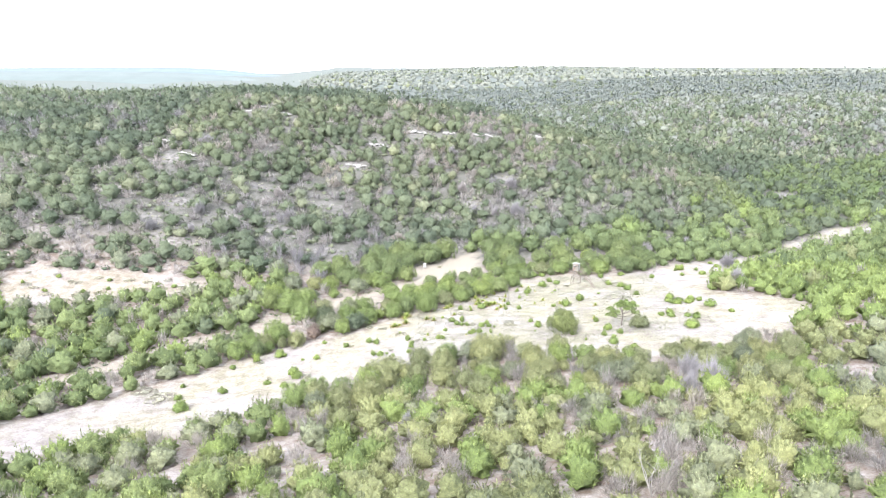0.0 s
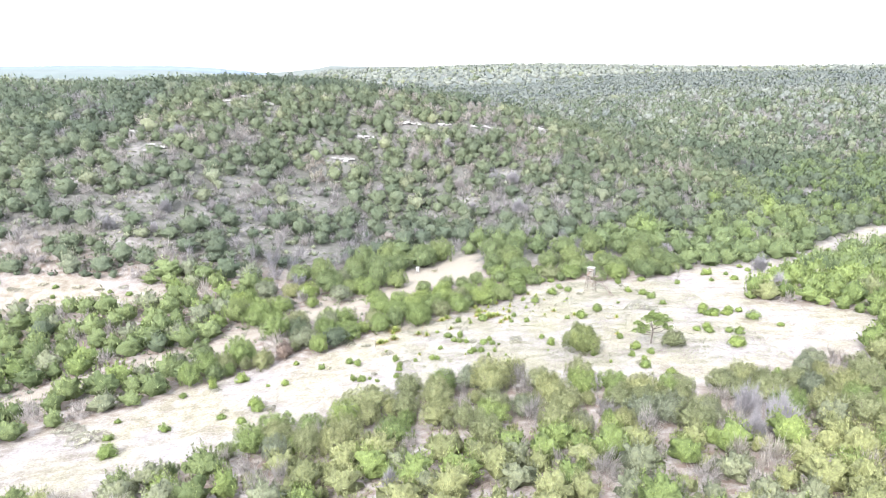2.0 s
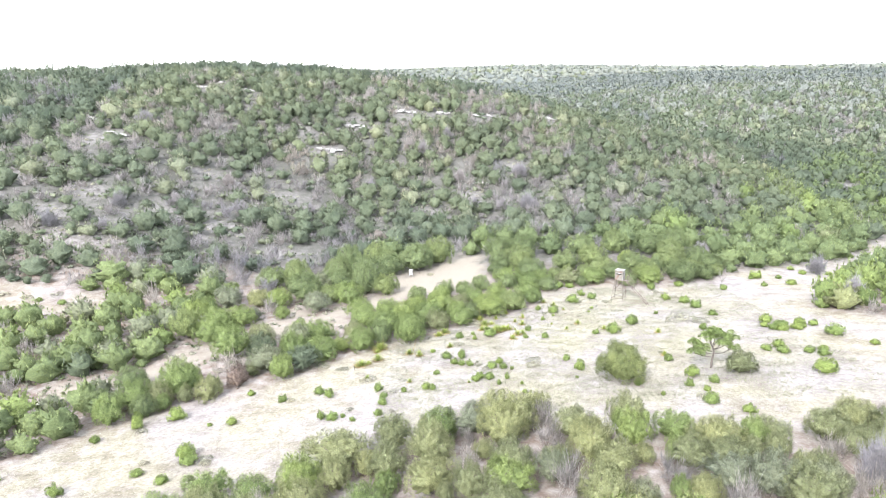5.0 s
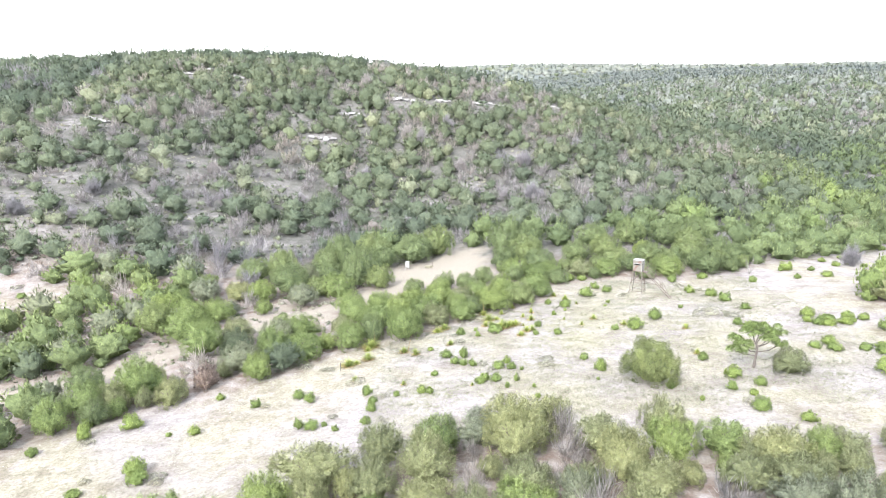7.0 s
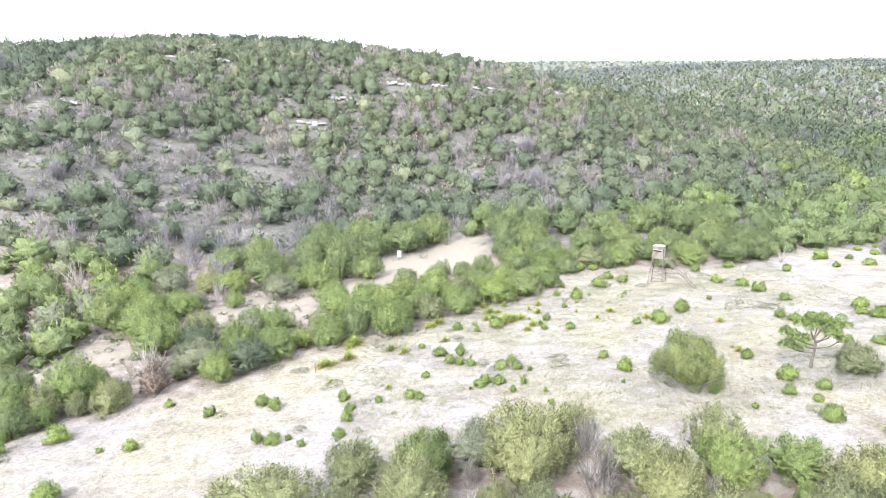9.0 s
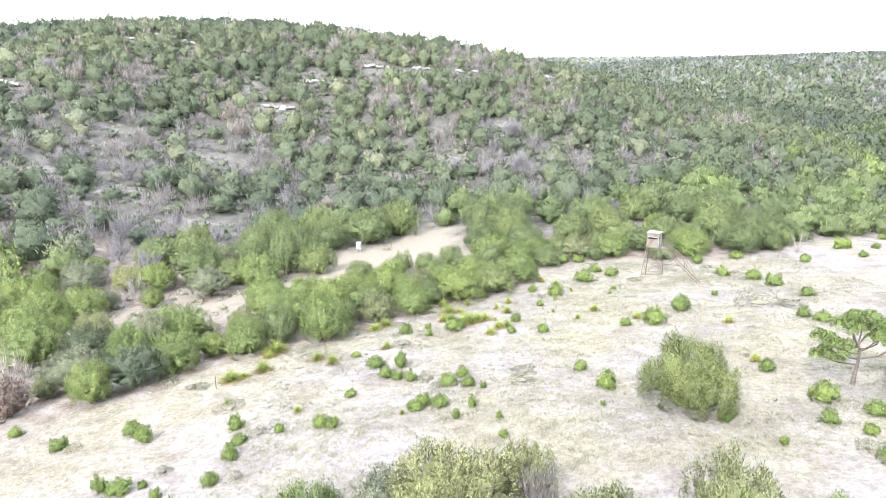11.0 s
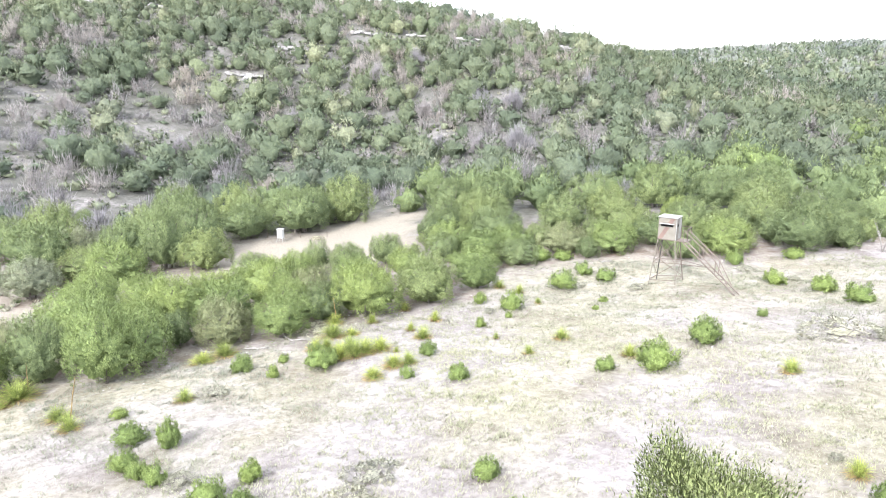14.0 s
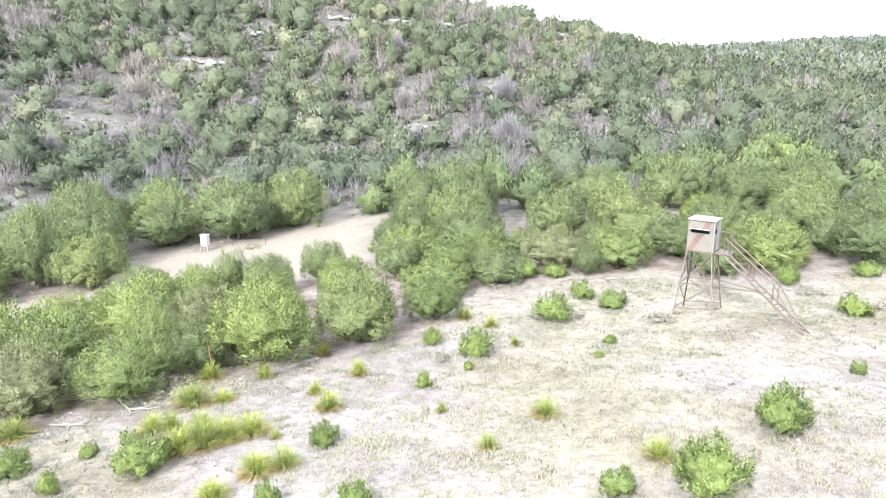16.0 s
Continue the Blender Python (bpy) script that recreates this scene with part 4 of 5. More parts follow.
def joined_wood(name, x, y, R, H, k, leaves, size, label, seed, seg=10, rings=7, slim=1.9, tufts=16, deep=0.8, twigs=(16, 14)):
    """Many trees as one mesh: leaf masses with sprays on them, and bare ones of fine twigs."""
    r = np.random.default_rng(seed)
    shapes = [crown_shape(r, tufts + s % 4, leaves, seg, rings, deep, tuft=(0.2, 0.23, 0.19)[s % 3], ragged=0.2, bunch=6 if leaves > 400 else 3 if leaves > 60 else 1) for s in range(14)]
    f = shapes[0][2]
    base = np.stack([x, y, ground(x, y) - 0.05], -1)
    size_of = np.stack([R, R, H], -1)
    tone = 0.29 + r.uniform(0, 0.2, len(x))
    pick, turn = r.integers(0, 14, len(x)), r.uniform(0, 2 * math.pi, len(x))
    full = np.flatnonzero(k != 4)
    c, s = np.cos(turn[full])[:, None], np.sin(turn[full])[:, None]

    def set_out(j, place):
        A = np.stack([sh[j] for sh in shapes])[pick[full]]
        A = np.stack([A[..., 0] * c - A[..., 1] * s, A[..., 0] * s + A[..., 1] * c, A[..., 2]], -1)
        if place:
            A = A * size_of[full][:, None, :] + base[full][:, None, :]
        return A.reshape(-1, 3)
    m, nc, nf = len(full), len(shapes[0][0]), len(f)
    core = set_out(0, True)
    faces = (f[None] + (np.arange(m) * nc)[:, None, None]).reshape(-1, 3)
    face = set_out(5, False)
    kk = r.uniform(0.7, 1.3, m * leaves) * size * np.repeat(R[full], leaves)
    v = leaf_sprays(r, set_out(3, True), set_out(4, False), face, kk * slim, kk)
    if leaves < 400:                            # far off, crowns catch the whole sky's light
        face = face * 0.8 + np.array((0, 0, 0.25))
    verts, normals = [core, v], [set_out(1, False) * (1.0 if leaves >= 400 else 0.8) + np.array((0, 0, 0.0 if leaves >= 400 else 0.25)), np.repeat(face, 3, 0)]
    for A in normals:
        A /= np.linalg.norm(A, axis=1)[:, None]
    slots = [np.repeat(k[full], nf), np.repeat(k[full], leaves)]
    # cores painted darker than their sprays, as shade deep in the crown
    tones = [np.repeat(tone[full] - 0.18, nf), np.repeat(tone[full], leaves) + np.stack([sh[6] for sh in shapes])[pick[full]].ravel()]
    # bare crowns
    bare = np.flatnonzero(k == 4)
    nb = twigs[0] * twigs[1]
    kits = [bare_twigs(r, *twigs) for _ in range(6)]
    which = r.integers(0, 6, len(bare))
    start, end = (np.stack([kit[j] for kit in kits])[which].reshape(-1, 3) * np.repeat(size_of[bare], nb, 0) for j in (0, 1))
    side = np.cross(end - start, r.normal(0, 1, start.shape))
    side *= np.repeat(R[bare], nb)[:, None] * 0.62 / math.sqrt(nb) / 2 / (np.linalg.norm(side, axis=1)[:, None] + 1e-9)
    at = np.repeat(base[bare], nb, 0)
    verts.append(np.stack([at + start - side, at + start + side, at + end], 1).reshape(-1, 3))
    normals.append(puff_normals(r, start / (np.linalg.norm(start, axis=1)[:, None] + 1e-9), 0.4))
    slots.append(np.full(len(start), 4))
    tones.append(np.repeat(tone[bare], nb))
    V = np.concatenate(verts)
    faces = np.concatenate([faces, np.arange(len(core), len(V)).reshape(-1, 3)])
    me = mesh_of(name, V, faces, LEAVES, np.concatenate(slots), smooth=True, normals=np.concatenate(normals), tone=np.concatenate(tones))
    tagged(new(name, me), label, "woods", kind="stuff")


TAKEN += [(-22.7, 114.6, 1.2)]
TK = np.array(TAKEN)


def clear_of_taken(x, y, room=1.0):
    return (np.hypot(x[:, None] - TK[:, 0], y[:, None] - TK[:, 1]) > TK[:, 2] + room).all(1)


# the valley and the near slope: big crowns first, smaller ones in the gaps
def crowd(x0, x1, y0, y1, tries, seed, press):
    """Random places whose crowns touch and overlap a little."""
    r = np.random.default_rng(seed)
    x, y = r.uniform(x0, x1, tries), r.uniform(y0, y1, tries)
    R = np.where(r.random(tries) < 0.5, r.uniform(1.5, 2.3, tries), r.uniform(0.8, 1.5, tries)) * np.where(y > 150, 1.3, np.where(y > 100, 1.08, 0.9))
    ok = in_view(x, y) & wooded(x, y, r, 0.2) & clear_of_taken(x, y, 0.8)
    ok &= (edge_distance(MEADOW, x, y) < -0.45 * R) & (line_distance(TRACK, x, y) > np.where(x < -8, 2.3, 1.2) + 0.55 * R) & (edge_distance(GLADE, x, y) < -0.45 * R)
    for cx, cy, q in CLEARINGS:
        ok &= np.hypot(x - cx, y - cy) > q + 0.35 * R
    row = (y > 100) & (y < 150) & (line_distance(TRACK, x, y) < 14) & (edge_distance(MEADOW, x, y) > -9)
    ok &= ~row | (r.random(tries) < np.where(x < -10, 0.42, 0.75))
    x, y, R = x[ok], y[ok], R[ok]
    order = np.argsort(-R)
    x, y, R = x[order], y[order], R[order]
    px, py, pr = np.full(len(x), 1e6), np.full(len(x), 1e6), np.zeros(len(x))
    n = 0
    for i in range(len(x)):
        tight = press * (1.18 if 100 < y[i] < 150 and x[i] < 5 else 1.12 if y[i] < 98 else 1.22)
        if ((px[:n] - x[i]) ** 2 + (py[:n] - y[i]) ** 2 > (tight * (pr[:n] + R[i])) ** 2).all():
            px[n], py[n], pr[n] = x[i], y[i], R[i]
            n += 1
    return px[:n], py[:n], pr[:n], r


x, y, R, r = crowd(-155, 150, 40, 215, 26000, 11, 0.62)
k = kinds(x, y, r)
H = np.minimum(R * r.uniform(0.95, 1.65, len(x)) + 0.4, 5.0)
low_row = (x > -2) & (x < 13) & (y > 138) & (y < 152)
R, H = np.where(low_row, np.minimum(R, 1.7), R), np.where(low_row, np.minimum(H, 2.4), H)
H = np.where((y > 108) & (y < 145) & (x > -16) & (x < 16), np.minimum(H, 2.9), H)
edge = (x > 11) & (x < 62) & (y > 145) & (y < 163)
H = np.where(edge, np.minimum(H, 1.9 + 0.12 * np.maximum(y - 148, 0)), H)
ok = open_slope(x, y, H, r) & ~((x > 14) & (x < 58) & (y > 162.5 + 0.08 * (x - 14)) & (y < 167.5 + 0.08 * (x - 14)) & (r.random(len(x)) < 0.75))
x, y, R, H, k = x[ok], y[ok], R[ok], H[ok], k[ok]
near = (x > -36) & (x < 50) & (y > 80) & (y < 172) & ((k < 4) | (k == 8))
order = np.argsort(np.where(near, np.hypot((x - 6) * 0.7, y - 124), 1e9))[:230]
order = order[near[order]]
single = np.zeros(len(x), bool)
single[order] = True
for j in order:
    plant_tree(int(k[j]), int(j % 4), float(x[j]), float(y[j]), float(R[j]), float(H[j]), float(j))
rest = ~single
closer = rest & (y < 98) & (np.abs(x - 5) < 48)
joined_wood("south_wood", x[closer], y[closer], R[closer], H[closer], k[closer], 1100, 0.038, "dense yellow-green juniper wood with pale bare bushes", 29, 18, 11, 2.8, 18, 0.9, (30, 30))
closer = rest & (y < 150) & ~closer
joined_wood("valley_wood", x[closer], y[closer], R[closer], H[closer], k[closer], 520, 0.055, "dense green juniper and oak wood in the valley", 21, 14, 9, 2.4, 16, 0.9, (24, 20))
beyond = rest & (y >= 150) & (y < 190) & (np.abs(x - 20) < 75)
joined_wood("foot_wood", x[beyond], y[beyond], R[beyond], H[beyond], k[beyond], 850, 0.042, "green juniper wood along the foot of the slope", 24, 16, 10, 2.5, 18, 0.9, (24, 24))
beyond = rest & (y >= 150) & ~beyond
joined_wood("lower_slope_wood", x[beyond], y[beyond], R[beyond], H[beyond], k[beyond], 380, 0.065, "green and grey juniper wood low on the slope", 28, 11, 7, 2.2, 15, 0.82, (20, 18))

# the slope
x, y, r = scatter(-330, 420, 200, 470, 2.85, 12)
ok = wooded(x, y, r) & in_view(x, y) & ((y > 215) | (x < -160) | (x > 150)) & ~behind_hill(x, y) & (r.random(len(x)) < 0.72 + 0.28 * patchy(x, y)) & clear_of_taken(x, y, 0.2)
x, y = x[ok], y[ok]
k = kinds(x, y, r)
R = np.where(r.random(len(x)) < 0.4, r.uniform(2.2, 3.2, len(x)), r.uniform(1.1, 2.2, len(x)))
H = np.minimum(R * r.uniform(1.1, 1.6, len(x)) + 0.3, 5.0)
ok = open_slope(x, y, H, r)
x, y, R, H, k = x[ok], y[ok], R[ok], H[ok], k[ok]
mid = y < 300
# more trees take the haze-coloured leaf the farther off they stand
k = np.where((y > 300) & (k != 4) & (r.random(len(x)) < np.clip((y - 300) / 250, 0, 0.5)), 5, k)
close = mid & (np.abs(x - 5) < 95) & (y < 278)
joined_wood("slope_wood", x[close], y[close], R[close], H[close], k[close], 330, 0.07, "dusty green juniper wood with bare grey trees on the slope", 22, 10, 6, 2.2, 15, 0.82, (20, 18))
far_side = mid & ~close
joined_wood("slope_wood", x[far_side], y[far_side], R[far_side], H[far_side], k[far_side], 110, 0.11, "dusty green juniper wood with bare grey trees on the slope", 27, 9, 5, 2.0, 14, 0.86, (16, 12))
joined_wood("upper_wood", x[~mid], y[~mid], R[~mid], H[~mid], k[~mid], 40, 0.19, "dusty green wood on the upper hills, partly haze-coloured", 25, 6, 4, 1.7, 10, 0.84, (8, 6))

# low grey brush between the trees of the slope
x, y, r = scatter(-180, 190, 150, 330, 2.4, 14)
ok = in_view(x, y) & (y > foot_line(x)) & (edge_distance(BENCH, x, y) < 0) & (r.random(len(x)) < 0.7) & clear_of_taken(x, y, -0.5)
x, y = x[ok], y[ok]
k = np.where(r.random(len(x)) < 0.5, 4, np.where(r.random(len(x)) < 0.5, 3, 6))
R = r.uniform(0.7, 1.6, len(x))
joined_wood("slope_brush", x, y, R, R * r.uniform(0.6, 1.0, len(x)), k, 22, 0.2, "low bare grey brush on the stony slope", 26, 6, 3, 1.7, 7, 0.8, (7, 6))

# small brush, tufts and seedlings on the open ground of the valley and the slope
x, y, r = scatter(-110, 90, 96, 262, 1.15, 36)
bare = np.maximum(np.maximum(ledge_share(x, y), opening_share(x, y)), np.where((line_distance(TRACK, x, y) < 9) & (y < 160), 0.8, 0.0))
ok = in_view(x, y) & (r.random(len(x)) < 0.42 * (bare > 0.05)) & (edge_distance(MEADOW, x, y) < -0.6) & (edge_distance(GLADE, x, y) < -0.6) & (line_distance(TRACK, x, y) > 0.9)
x, y = x[ok], y[ok]
u = r.random(len(x))
k = np.where(u < 0.42, 7, np.where(u < 0.68, 4, np.where(u < 0.86, 8, 3)))
R = r.uniform(0.22, 0.62, len(x))
joined_wood("low_brush", x, y, R, R * r.uniform(0.55, 1.0, len(x)), k, 60, 0.16, "low tufts and seedlings on bare stony ground", 37, 6, 3, 2.2, 8, 0.7, (8, 7))

x, y, r = scatter(-120, 130, -40, 140, 2.9, 33)
ok = wooded(x, y, r, 1.0) & (~in_view(x, y) | (y < 40)) & (r.random(len(x)) < 0.9)
x, y = x[ok], y[ok]
R = r.uniform(1.2, 2.3, len(x))
joined_wood("outer_wood", x, y, R, R * r.uniform(1.2, 1.6, len(x)), np.where(r.random(len(x)) < 0.5, 0, 1), 30, 0.2, "green juniper wood going on beyond the meadow", 34, 7, 4, 1.7, 8)

for near_y, far_y, cell, seed, few in ((460, 850, 6.6, 13, 10), (850, 1700, 13.5, 17, 5)):
    x, y, r = scatter(-1300, 1400, near_y, far_y, cell, seed)
    ok = in_view(x, y) & ~behind_hill(x, y) & (x > -0.2 * y) & (r.random(len(x)) < 0.72 + 0.28 * patchy(x / 3, y / 3))
    x, y = x[ok], y[ok]
    u = r.random(len(x))
    # mostly the haze-coloured leaf on the far plateau
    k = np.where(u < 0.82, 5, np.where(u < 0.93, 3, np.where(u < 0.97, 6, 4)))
    R = r.uniform(0.32, 0.5, len(x)) * cell
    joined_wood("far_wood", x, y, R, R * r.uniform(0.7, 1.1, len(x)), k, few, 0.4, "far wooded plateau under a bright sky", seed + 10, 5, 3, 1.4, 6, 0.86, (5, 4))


def build_horizon():
    """Ridges far off, where the land meets the sky; pale blue haze is put into their colour."""
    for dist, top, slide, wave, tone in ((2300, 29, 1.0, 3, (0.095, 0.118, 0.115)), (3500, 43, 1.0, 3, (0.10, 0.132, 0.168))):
        m, t, b = material("haze_blue_hills", 1.0)
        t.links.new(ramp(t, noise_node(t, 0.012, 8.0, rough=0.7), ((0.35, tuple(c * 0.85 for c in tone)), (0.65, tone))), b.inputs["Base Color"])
        xs = np.linspace(-3300, 3300, 320)
        hs = top + wave * (np.sin(xs / 310) * 0.6 + np.sin(xs / 97 + 1) * 0.25 + np.sin(xs / 23) * 0.1 + np.sin(xs / 9.1 + 1) * 0.06)
        hs = hs - slide * 60 * np.clip((xs / dist + 0.40) / 0.22, 0, 1) ** 2 + slide * 60 * np.clip((xs / dist + 0.05) / 0.1, 0, 1)
        rows = [np.stack([xs, np.full(320, dist - 260.0), np.full(320, -30.0)], -1), np.stack([xs, np.full(320, dist - 120.0), hs * 0.55 - 5], -1),
                np.stack([xs, np.full(320, dist + 0.0), hs], -1), np.stack([xs, np.full(320, dist + 200.0), np.full(320, -60.0)], -1)]
        q = np.arange(4 * 320).reshape(4, 320)
        f = np.stack([q[:-1, :-1], q[:-1, 1:], q[1:, 1:], q[1:, :-1]], -1).reshape(-1, 4)
        tagged(new("backdrop", mesh_of("backdrop", np.concatenate(rows), f, [m], smooth=True)), "distant hills along the horizon with painted blue haze", "backdrop", kind="structure")


build_horizon()


# ---- shrubs, spiky clumps and brush of the meadow ----
def make_shrub(name, leaf, leaves, size, label, category="shrub", low=0.0, count=16, deep=0.88, base=0.34):
    top = new(name)
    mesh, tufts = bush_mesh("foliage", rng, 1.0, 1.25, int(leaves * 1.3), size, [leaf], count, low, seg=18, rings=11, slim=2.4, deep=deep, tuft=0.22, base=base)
    part("foliage", mesh, None, top)
    part("stem", trunk_mesh("stem", rng, tufts, 1.0, 1.25, 4, 0.035), None, top)
    return tagged(top, label, category)


def put_scaled(ob, x, y, turn, w, h):
    ob.matrix_basis = Matrix.Translation((x, y, float(ground(x, y)) - 0.03)) @ Matrix.Rotation(turn, 4, "Z") @ Matrix.Diagonal((w, w, h, 1))
    return ob


def plant_all(shapes, spots, group, tall=1.25, grow=1.0, low=1.0):
    used = set()
    for i, (x, y, w, h) in enumerate(spots):
        q = i % len(shapes)
        ob = copy_thing(shapes[q], Matrix.Identity(4)) if q in used else shapes[q]
        used.add(q)
        tagged(put_scaled(ob, x, y, i * 1.7, w * grow, min(max(h * 0.76, w * low * 0.88), 1.3 if tall > 1 else 1.5) / tall), group=group)


BENCH_BRUSH = [(-91 + 1.95 * i + 1.5 * math.sin(i * 3.1), 142.5 + 4.2 * math.sin(i * 2.4 + 1), 0.7 + 0.5 * abs(math.sin(i * 1.9)), 0.45) for i in range(19)]
SHRUBS = SHRUBS_WEST + SHRUBS_MIDWEST + SHRUBS_MIDDLE + SHRUBS_EAST + SHRUBS_FAR_EAST
BENCH_SPOTS = [(-90 + 4.1 * i + 2.5 * math.sin(i * 2.3), 142 + 3.6 * math.sin(i * 1.9), 0.5 + 0.3 * abs(math.sin(i * 1.3)), 0.9) for i in range(10)]
STRIP_SPOTS = [(52 + 2.3 * i + 4.5 * math.sin(i * 2.7), 146 + 1.9 * i + 4.0 * math.sin(i * 4.1 + 1), 0.4 + 0.5 * abs(math.sin(i * 1.7)), 0.8) for i in range(20)]
STRIP_SPOTS = [q for q in STRIP_SPOTS if inside(MEADOW, q[0], q[1])]
CLUMPS = [(x + w * 0.55 * math.cos(j * 2.1 + x), y + w * 0.55 * math.sin(j * 2.1 + x), w * (0.52, 0.42, 0.46)[j], w * (0.62, 0.5, 0.45)[j]) for x, y, w, h in SHRUBS if w > 1.5 for j in range(3)]
SHRUBS = [q for q in SHRUBS if q[2] <= 1.5] + CLUMPS + BENCH_SPOTS + STRIP_SPOTS
plant_all([make_shrub("shrub", LEAF_SHRUB, 3000, 0.036, "bright green leafy shrub on pale dry meadow"),
           make_shrub("shrub", LEAF_SHRUB, 2400, 0.04, "low bright green shrub with loose leaves", count=11),
           make_shrub("shrub", LEAF_SHRUB, 3000, 0.034, "yellow-green rounded shrub in dry grass", count=20)], SHRUBS, "shrubs in the meadow", grow=0.82)
plant_all([make_shrub("brush", LEAF_SILVER, 2600, 0.034, "low silvery grey brush in dry grass", "shrub", 0.0, 14, 0.35, 0.6),
           make_shrub("brush", LEAF_SILVER, 2600, 0.034, "low dusty grey-green brush in dry grass", "shrub", 0.0, 14, 0.35, 0.6)], [(x, y, w, min(h, 0.45)) for x, y, w, h in BRUSH + BRUSH_WEST + BENCH_BRUSH], "grey brush in the meadow", low=0.28)


def blades(count, length, width, rise_lo, rise_hi, droop, mat, name):
    """Arching narrow blades out of one root, three triangles each."""
    az = rng.uniform(0, 2 * math.pi, count)
    el = np.radians(rng.uniform(rise_lo, rise_hi, count))
    ln = length * rng.uniform(0.7, 1.1, count)
    out = np.stack([np.cos(az), np.sin(az), np.zeros(count)], -1)
    side = np.stack([-np.sin(az), np.cos(az), np.zeros(count)], -1) * width / 2
    up = np.array((0, 0, 1.0))
    d1 = out * np.cos(el)[:, None] + up * np.sin(el)[:, None]
    d2 = d1 - up * droop
    d2 /= np.linalg.norm(d2, axis=1)[:, None]
    root = out * rng.uniform(0.02, 0.10, (count, 1)) + up * 0.02
    mid = root + d1 * (ln * 0.55)[:, None]
    tip = mid + d2 * (ln * 0.5)[:, None]
    v = np.stack([root - side, root + side, mid - side * 0.8, mid + side * 0.8, tip], 1)
    b = np.arange(count)[:, None, None] * 5
    f = (b + np.array([(0, 1, 3), (0, 3, 2), (2, 3, 4)])[None]).reshape(-1, 3)
    return mesh_of(name, v.reshape(-1, 3), f, [mat], tone=0.25)


def make_sotol(label):
    top = new("sotol")
    part("rosette", blades(270, 1.0, 0.03, 25, 86, 0.55, BLADE, "rosette"), None, top)
    part("skirt", blades(220, 0.95, 0.034, -4, 26, 0.3, BLADE_DRY, "skirt"), None, top, "dry tan lower leaves")
    return tagged(top, label, "sotol")


plant_all([make_sotol("spiky green sotol clump with tan dry skirt"), make_sotol("spiky yellow-green sotol clump over dry leaves")], SOTOLS + SOTOLS_WEST, "spiky clumps along the wood", tall=1.0, grow=1.15)

# ---- meadow grass and stones ----
def build_grass():
    r = np.random.default_rng(5)

    def tufts(n, x0, x1, y0, y1, per, length):
        x, y = r.uniform(x0, x1, n), r.uniform(y0, y1, n)
        keep = (edge_distance(MEADOW, x, y) > 0.3) & (r.random(n) < np.clip(0.15 + 1.1 * (0.5 + 0.5 * np.sin(x * 0.35 + 2 * np.sin(y * 0.21)) * np.sin(y * 0.4 + 1.5 * np.sin(x * 0.17))), 0, 1))
        x, y = np.repeat(x[keep], per), np.repeat(y[keep], per)
        n = len(x)
        az, ln = r.uniform(0, 2 * math.pi, n), length * r.uniform(0.5, 1.2, n)
        x, y = x + r.normal(0, 0.1, n), y + r.normal(0, 0.1, n)
        root = np.stack([x, y, ground(x, y) - 0.02], -1)
        d = np.stack([np.cos(az) * 0.75, np.sin(az) * 0.75, r.uniform(0.45, 1.0, n)], -1)
        side = np.stack([-np.sin(az), np.cos(az), np.zeros(n)], -1) * 0.02
        return np.stack([root - side, root + side, root + d * ln[:, None]], 1).reshape(-1, 3)
    clumps = tufts(9000, -6, 45, 100, 148, 12, 0.2)
    near, wide = tufts(42000, -5, 45, 100, 148, 7, 0.14), tufts(24000, -60, 62, 60, 135, 5, 0.18)
    v = np.concatenate([near, wide, clumps])
    n = len(v) // 3
    slot = (np.sin(v[::3, 0] * 0.23 + 1) * np.sin(v[::3, 1] * 0.19) + r.normal(0, 0.35, n) > 0.55).astype(int)
    slot[-len(clumps) // 3:] = 1
    me = mesh_of("meadow_grass", v, np.arange(len(v)).reshape(-1, 3), [GRASS_DRY, GRASS_GREEN], slot, tone=0.2)
    tagged(new("meadow_grass", me), "tufts of dry pale grass on the meadow", "grass", kind="stuff")


def build_stones():
    r = np.random.default_rng(6)
    n = 5200
    x, y = r.uniform(-45, 60, n), r.uniform(80, 150, n)
    keep = (edge_distance(MEADOW, x, y) > -3.5) & (r.random(n) < np.clip(0.25 + np.exp(-np.abs(edge_distance(MEADOW, x, y) - 0.5) / 3), 0, 1))
    x, y = x[keep], y[keep]
    n = len(x)
    s = 0.03 + 0.07 * r.random(n) ** 3
    base = np.array([(1, 0, 0), (-1, 0, 0), (0, 1, 0), (0, -1, 0), (0, 0, 0.8), (0, 0, -0.6)], float)
    v = base[None] * s[:, None, None] * r.uniform(0.6, 1.2, (n, 6, 1)) + np.stack([x, y, ground(x, y) + 0.01], -1)[:, None, :]
    f = np.array([(0, 2, 4), (2, 1, 4), (1, 3, 4), (3, 0, 4), (2, 0, 5), (1, 2, 5), (3, 1, 5), (0, 3, 5)])
    f = (np.arange(n)[:, None, None] * 6 + f[None]).reshape(-1, 3)
    tagged(new("loose_stones", mesh_of("loose_stones", v.reshape(-1, 3), f, [STONE])), "small white limestone stones scattered on the ground", "stones", kind="stuff")


